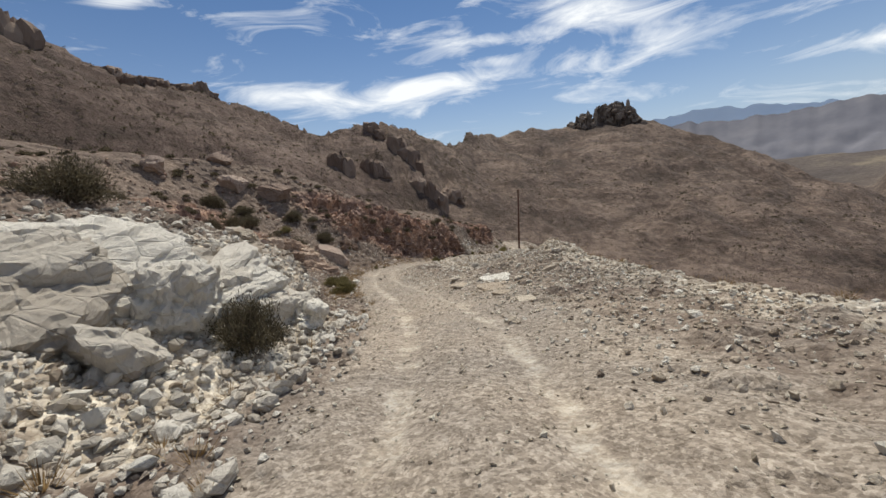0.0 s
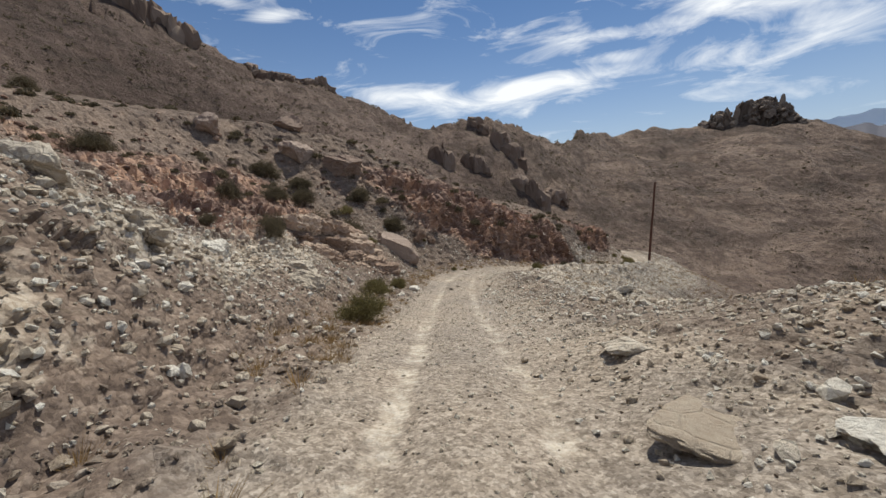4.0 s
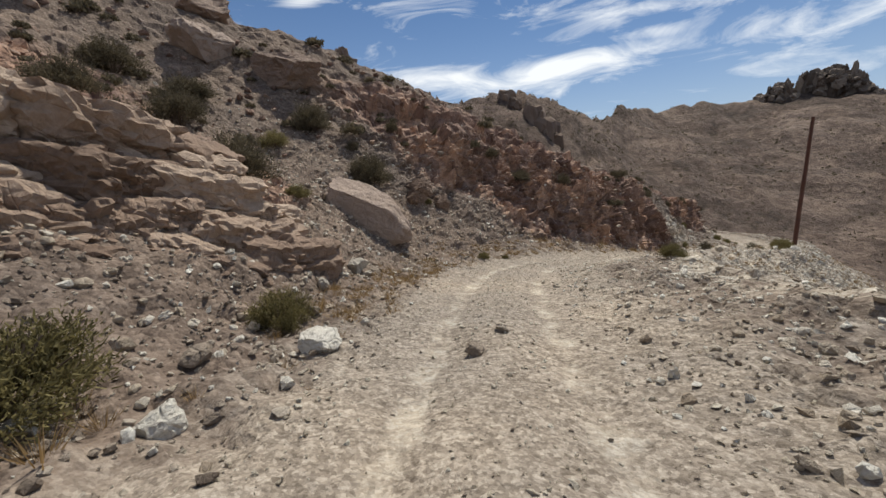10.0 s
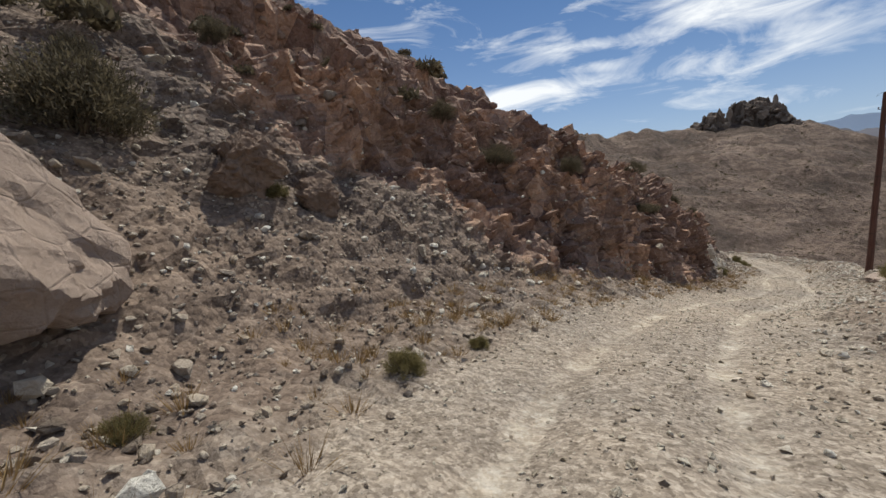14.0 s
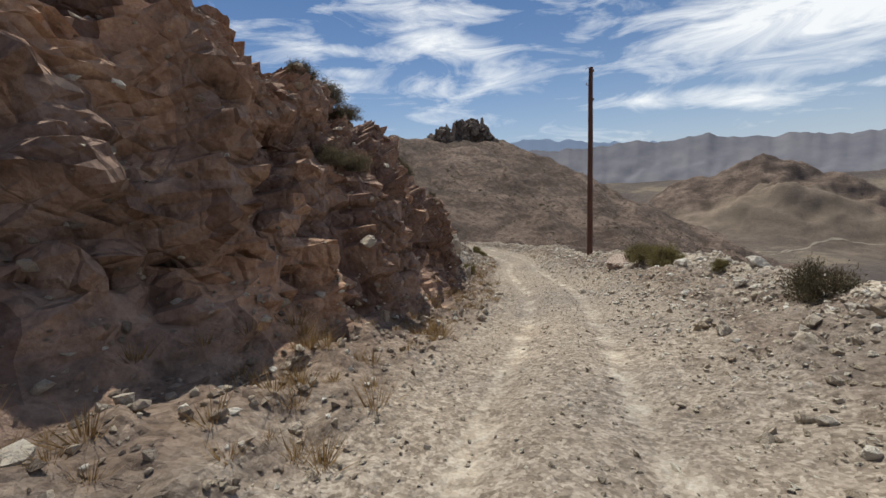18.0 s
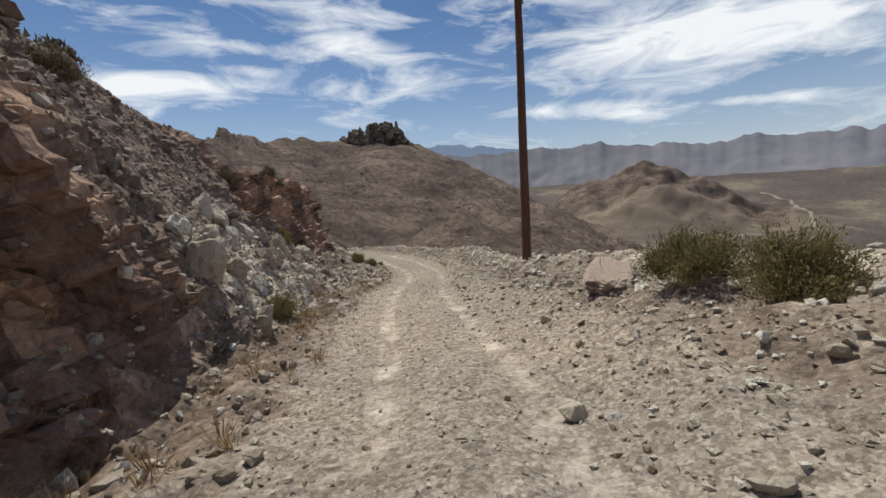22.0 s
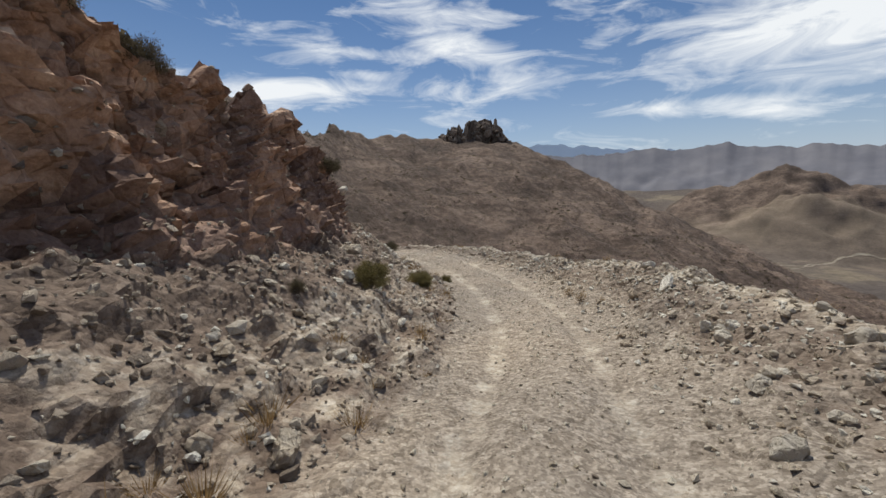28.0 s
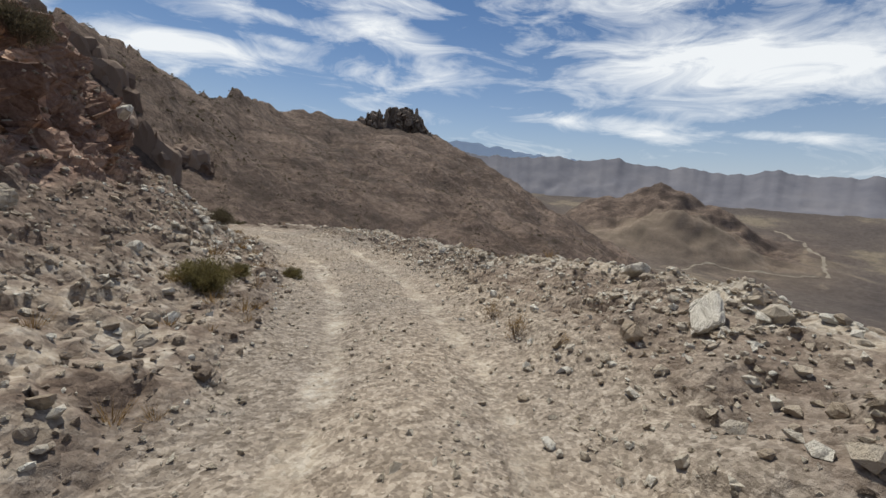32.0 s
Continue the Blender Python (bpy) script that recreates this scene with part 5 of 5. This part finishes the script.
for x, y, size, turn, seed in ((-11.2, 43.7, (1.3, 1.0, 1.1), (0, 10, 40), 450), (-10.3, 44.5, (0.9, 0.8, 0.9), (0, 10, 70), 451)):
    big_rock("bank_rock", x, y, size, turn, M_LEDGE, seed, "orange-brown broken rock at the foot of the crag", 0.3, 0.0, 1.0, 0.1, "rocks at the crag's foot", ICO4)


M_CRAG = stone_material("crag_rock", ((0.115, 0.077, 0.06), (0.205, 0.147, 0.117), (0.31, 0.235, 0.19)))


def crag(x, y, z, w, h, n, seed, label, group, mat=None, spread=0.5):
    """A crag of several upright blocks, each a part of it."""
    root = new("rock_crag")
    root.location = (x, y, z)
    turn = -math.atan2(x, y - 11.1)
    root.rotation_euler = (0, 0, turn)
    rng = random.Random(seed)
    for k in range(n):
        f = (k + 0.5) / n * 2 - 1
        ob = new("block", outcrop_mesh(seed * 10 + k, mat or M_CRAG, ICO2, 1.4, boxy=k % 2 == 0))
        ob.parent = root
        hk = h * (1 - 0.5 * abs(f) ** 3) * rng.uniform(0.75, 1.05)
        wk = w / n * rng.uniform(1.6, 2.6)
        lx, ly = f * w / 2, rng.uniform(-spread, spread) * w * 0.15
        under = drop(x + lx * math.cos(turn) - ly * math.sin(turn), y + lx * math.sin(turn) + ly * math.cos(turn))
        ob.matrix_basis = Matrix.LocRotScale((lx, ly, under - z - hk * 0.35), Euler((rng.uniform(-0.1, 0.1), rng.uniform(-0.12, 0.12), rng.uniform(0, 6.28))), (wk, wk * 0.9, hk * 1.3))
    return tagged(root, label, "crag", group)


def far_place(az_, dist, eye=(-0.13, 11.13)):
    x = eye[0] + dist * math.sin(radians(az_))
    y = eye[1] + dist * math.cos(radians(az_))
    return x, y, drop(x, y)


def tor():
    """The castle of broken blocks on top of the far hill."""
    dist = 816
    x, y, z = far_place(TOR_AZ, dist)
    root = tagged(new("rock_tor"), "dark jagged rock tor crowning the far hill", "tor")
    root.location = (x, y, z)
    root.rotation_euler = (0, 0, radians(-TOR_AZ))
    foot = -2.4 + dist * math.tan(radians(5.7)) - z
    rng = random.Random(4)

    def block(k, f, deep, bottom, top, wide, boxy):
        ob = new("block", outcrop_mesh(900 + k, M_TOR, ICO2, 1.9 if boxy else 1.5, boxy=boxy))
        ob.parent = root
        ob.matrix_basis = Matrix.LocRotScale((f * 61, deep * 13, (top + bottom) / 2), Euler((rng.uniform(-0.12, 0.12), rng.uniform(-0.12, 0.12), rng.uniform(0, 6.28))), (wide, wide * 0.9, (top - bottom) / 1.72))

    for k in range(15):
        f = k / 7 - 1
        block(k, f, 0, -16, foot + np.interp(f, TOR_F, TOR_H) * 0.95, 10, k % 3 == 0)
    for k in range(96):
        f, deep = rng.uniform(-1.5, 1.1), rng.uniform(-1.3, 0.4)
        top = foot + np.interp(f, TOR_F, TOR_H) * rng.uniform(0.7, 1.1) * (1 - 0.5 * max(-deep, 0) ** 2)
        wide = rng.uniform(3.0, 8.0)
        block(20 + k, f, deep, top - rng.uniform(1.1, 2.0) * wide, top, wide, k % 3 == 0)


TOR_AZ = 23.3
TOR_F = (-1.6, -1.0, -0.73, -0.5, -0.3, 0.0, 0.3, 0.6, 0.8, 1.0)
TOR_H = (-4, 16, 30, 26, 36, 38, 40, 35, 18, -3)
M_TOR = stone_material("tor_rock", ((0.09, 0.068, 0.056), (0.17, 0.13, 0.106), (0.28, 0.22, 0.18)))
tor()
for az_, dist, w, h, n, seed in ((-48.5, 238, 32, 12, 14, 5), (-61.5, 222, 34, 15, 15, 6), (-36.6, 254, 24, 6, 10, 7), (-31.0, 268, 20, 5, 10, 8), (-14.6, 235, 9, 12, 3, 9), (-9.6, 250, 13, 12, 4, 10), (-5.2, 300, 17, 17, 4, 11),
                                 (-2.0, 262, 15, 15, 5, 12), (1.6, 290, 13, 10, 4, 13), (-20.5, 285, 10, 6, 4, 14), (-9.2, 320, 10, 5, 3, 15)):
    x, y, z = far_place(az_, dist)
    crag(x, y, z, w, h, n, seed, "dark brown crag standing out of the mountainside", "crags on the mountainside")


def bedded_outcrop():
    """Tilted beds of rock jutting from the bank, stepping back as they rise."""
    root = tagged(new("rock_outcrop"), "bedded pinkish-tan rock outcrop jutting from the bank in tilted slabs", "outcrop")
    x0, y0 = -10.75, 32.7
    z0 = drop(-9.9, 33.3)
    root.location = (x0, y0, z0)
    rng = random.Random(21)
    k = 0
    for row in range(6):
        length = 8.2 - 0.6 * row
        along = -length * 0.55
        while along < length * 0.14:
            ln = rng.uniform(1.1, 2.3)
            thick = rng.uniform(0.95, 1.5)
            front = 0.16 * (along + 1.5) - 0.42 * row + rng.uniform(-0.4, 0.3)
            ob = new("bed", outcrop_mesh(700 + k, M_LEDGE, ICO4, 1.05, 0.04, True))
            ob.parent = root
            ob.matrix_basis = Matrix.LocRotScale((front - 0.5, along + ln / 2 - 0.1 * row, 0.05 + 0.55 * row - 0.17 * (along + ln / 2)), Euler((radians(rng.uniform(-22, -4)), radians(rng.uniform(2, 22)), radians(rng.uniform(-30, 20)))), (1.5, ln * 0.74, thick * 0.66))
            along += ln * 0.82
            k += 1


bedded_outcrop()


def limestone_ridge():
    """A broken white rib of rock that climbs the cut bank."""
    root = tagged(new("limestone_outcrop"), "broken white limestone outcrop climbing the cut bank", "outcrop")
    root.location = (-3.3, 8.6, drop(-3.3, 8.6))
    rng = random.Random(33)
    # massive beds first, then the loose blocks broken from them
    for k in range(60):
        big = k < 20
        f, g = rng.random(), rng.random() ** (1.0 if big else 1.4)
        x = -3.1 - 3.7 * f + 1.5 * g * f + rng.uniform(-0.2, 0.2)
        y = 8.6 - 4.0 * f - 0.9 * g + rng.uniform(-0.35, 0.35)
        w = rng.uniform(0.85, 1.35) if big else rng.uniform(0.22, 0.6) * (1.15 - 0.45 * g)
        ob = new("block", outcrop_mesh(760 + k, M_WHITE, ICO4 if big else ICO2, 0.75, 0.0, True))
        ob.parent = root
        deep = 0.42 if big else 0.15
        ob.matrix_basis = Matrix.LocRotScale(Vector((x, y, drop(x, y) - deep * w)) - root.location, Euler((rng.uniform(-0.25, 0.25), rng.uniform(0.3, 0.8), rng.uniform(-0.6, 0.6))), (w * rng.uniform(0.6, 0.85), w * rng.uniform(1.0, 1.5), w * rng.uniform(0.6, 0.85)))


limestone_ridge()


def wash(points, width, seed):
    """A pale dry stream bed winding over the valley floor."""
    m, nd, lk, b = material("pale_wash_sand", 1.0)
    geo = nd.new("ShaderNodeNewGeometry")
    lk.new(ramp(nd, lk, noise_tex(nd, lk, geo.outputs["Position"], 0.03, 6, 0.6), [(0.35, (0.20, 0.172, 0.135)), (0.65, (0.30, 0.262, 0.21))]), b.inputs["Base Color"])
    p = np.array(points, float)
    t = np.linspace(0, len(p) - 1, 70)
    c = np.stack([np.interp(t, np.arange(len(p)), p[:, k]) for k in (0, 1)], 1)
    q = np.concatenate([c * 0.012, np.zeros((70, 1))], 1)
    c[:, 0] += fbm(q, 3, seed) * 22
    c[:, 1] += fbm(q + 9, 3, seed + 1) * 22
    d = np.gradient(c, axis=0)
    n = np.stack([-d[:, 1], d[:, 0]], 1) / np.linalg.norm(d, axis=1, keepdims=True)
    w = width * (1 + 0.5 * fbm(q * 3, 3, seed + 2))[:, None]
    edge = np.stack([c - n * w / 2, c, c + n * w / 2], 1).reshape(-1, 2)
    v = np.array([(x, y, drop(x, y) + 1.2) for x, y in edge])
    ob = new("wash", mesh_from("wash", v, grid_faces(70, 3), m, True))
    return tagged(ob, "pale sandy dry wash winding across the valley floor", "wash", kind="structure")


wash(((1602, 977), (1720, 928), (1915, 865), (2004, 742), (2192, 558)), 9, 3)
wash(((2192, 558), (2383, 620), (2571, 693), (2795, 827), (2957, 984)), 14, 7)
wash(((1720, 928), (1599, 920), (1442, 953), (1270, 941)), 6, 11)
wash(((758, 956), (835, 948), (964, 832), (1147, 855), (1286, 825)), 7, 15)
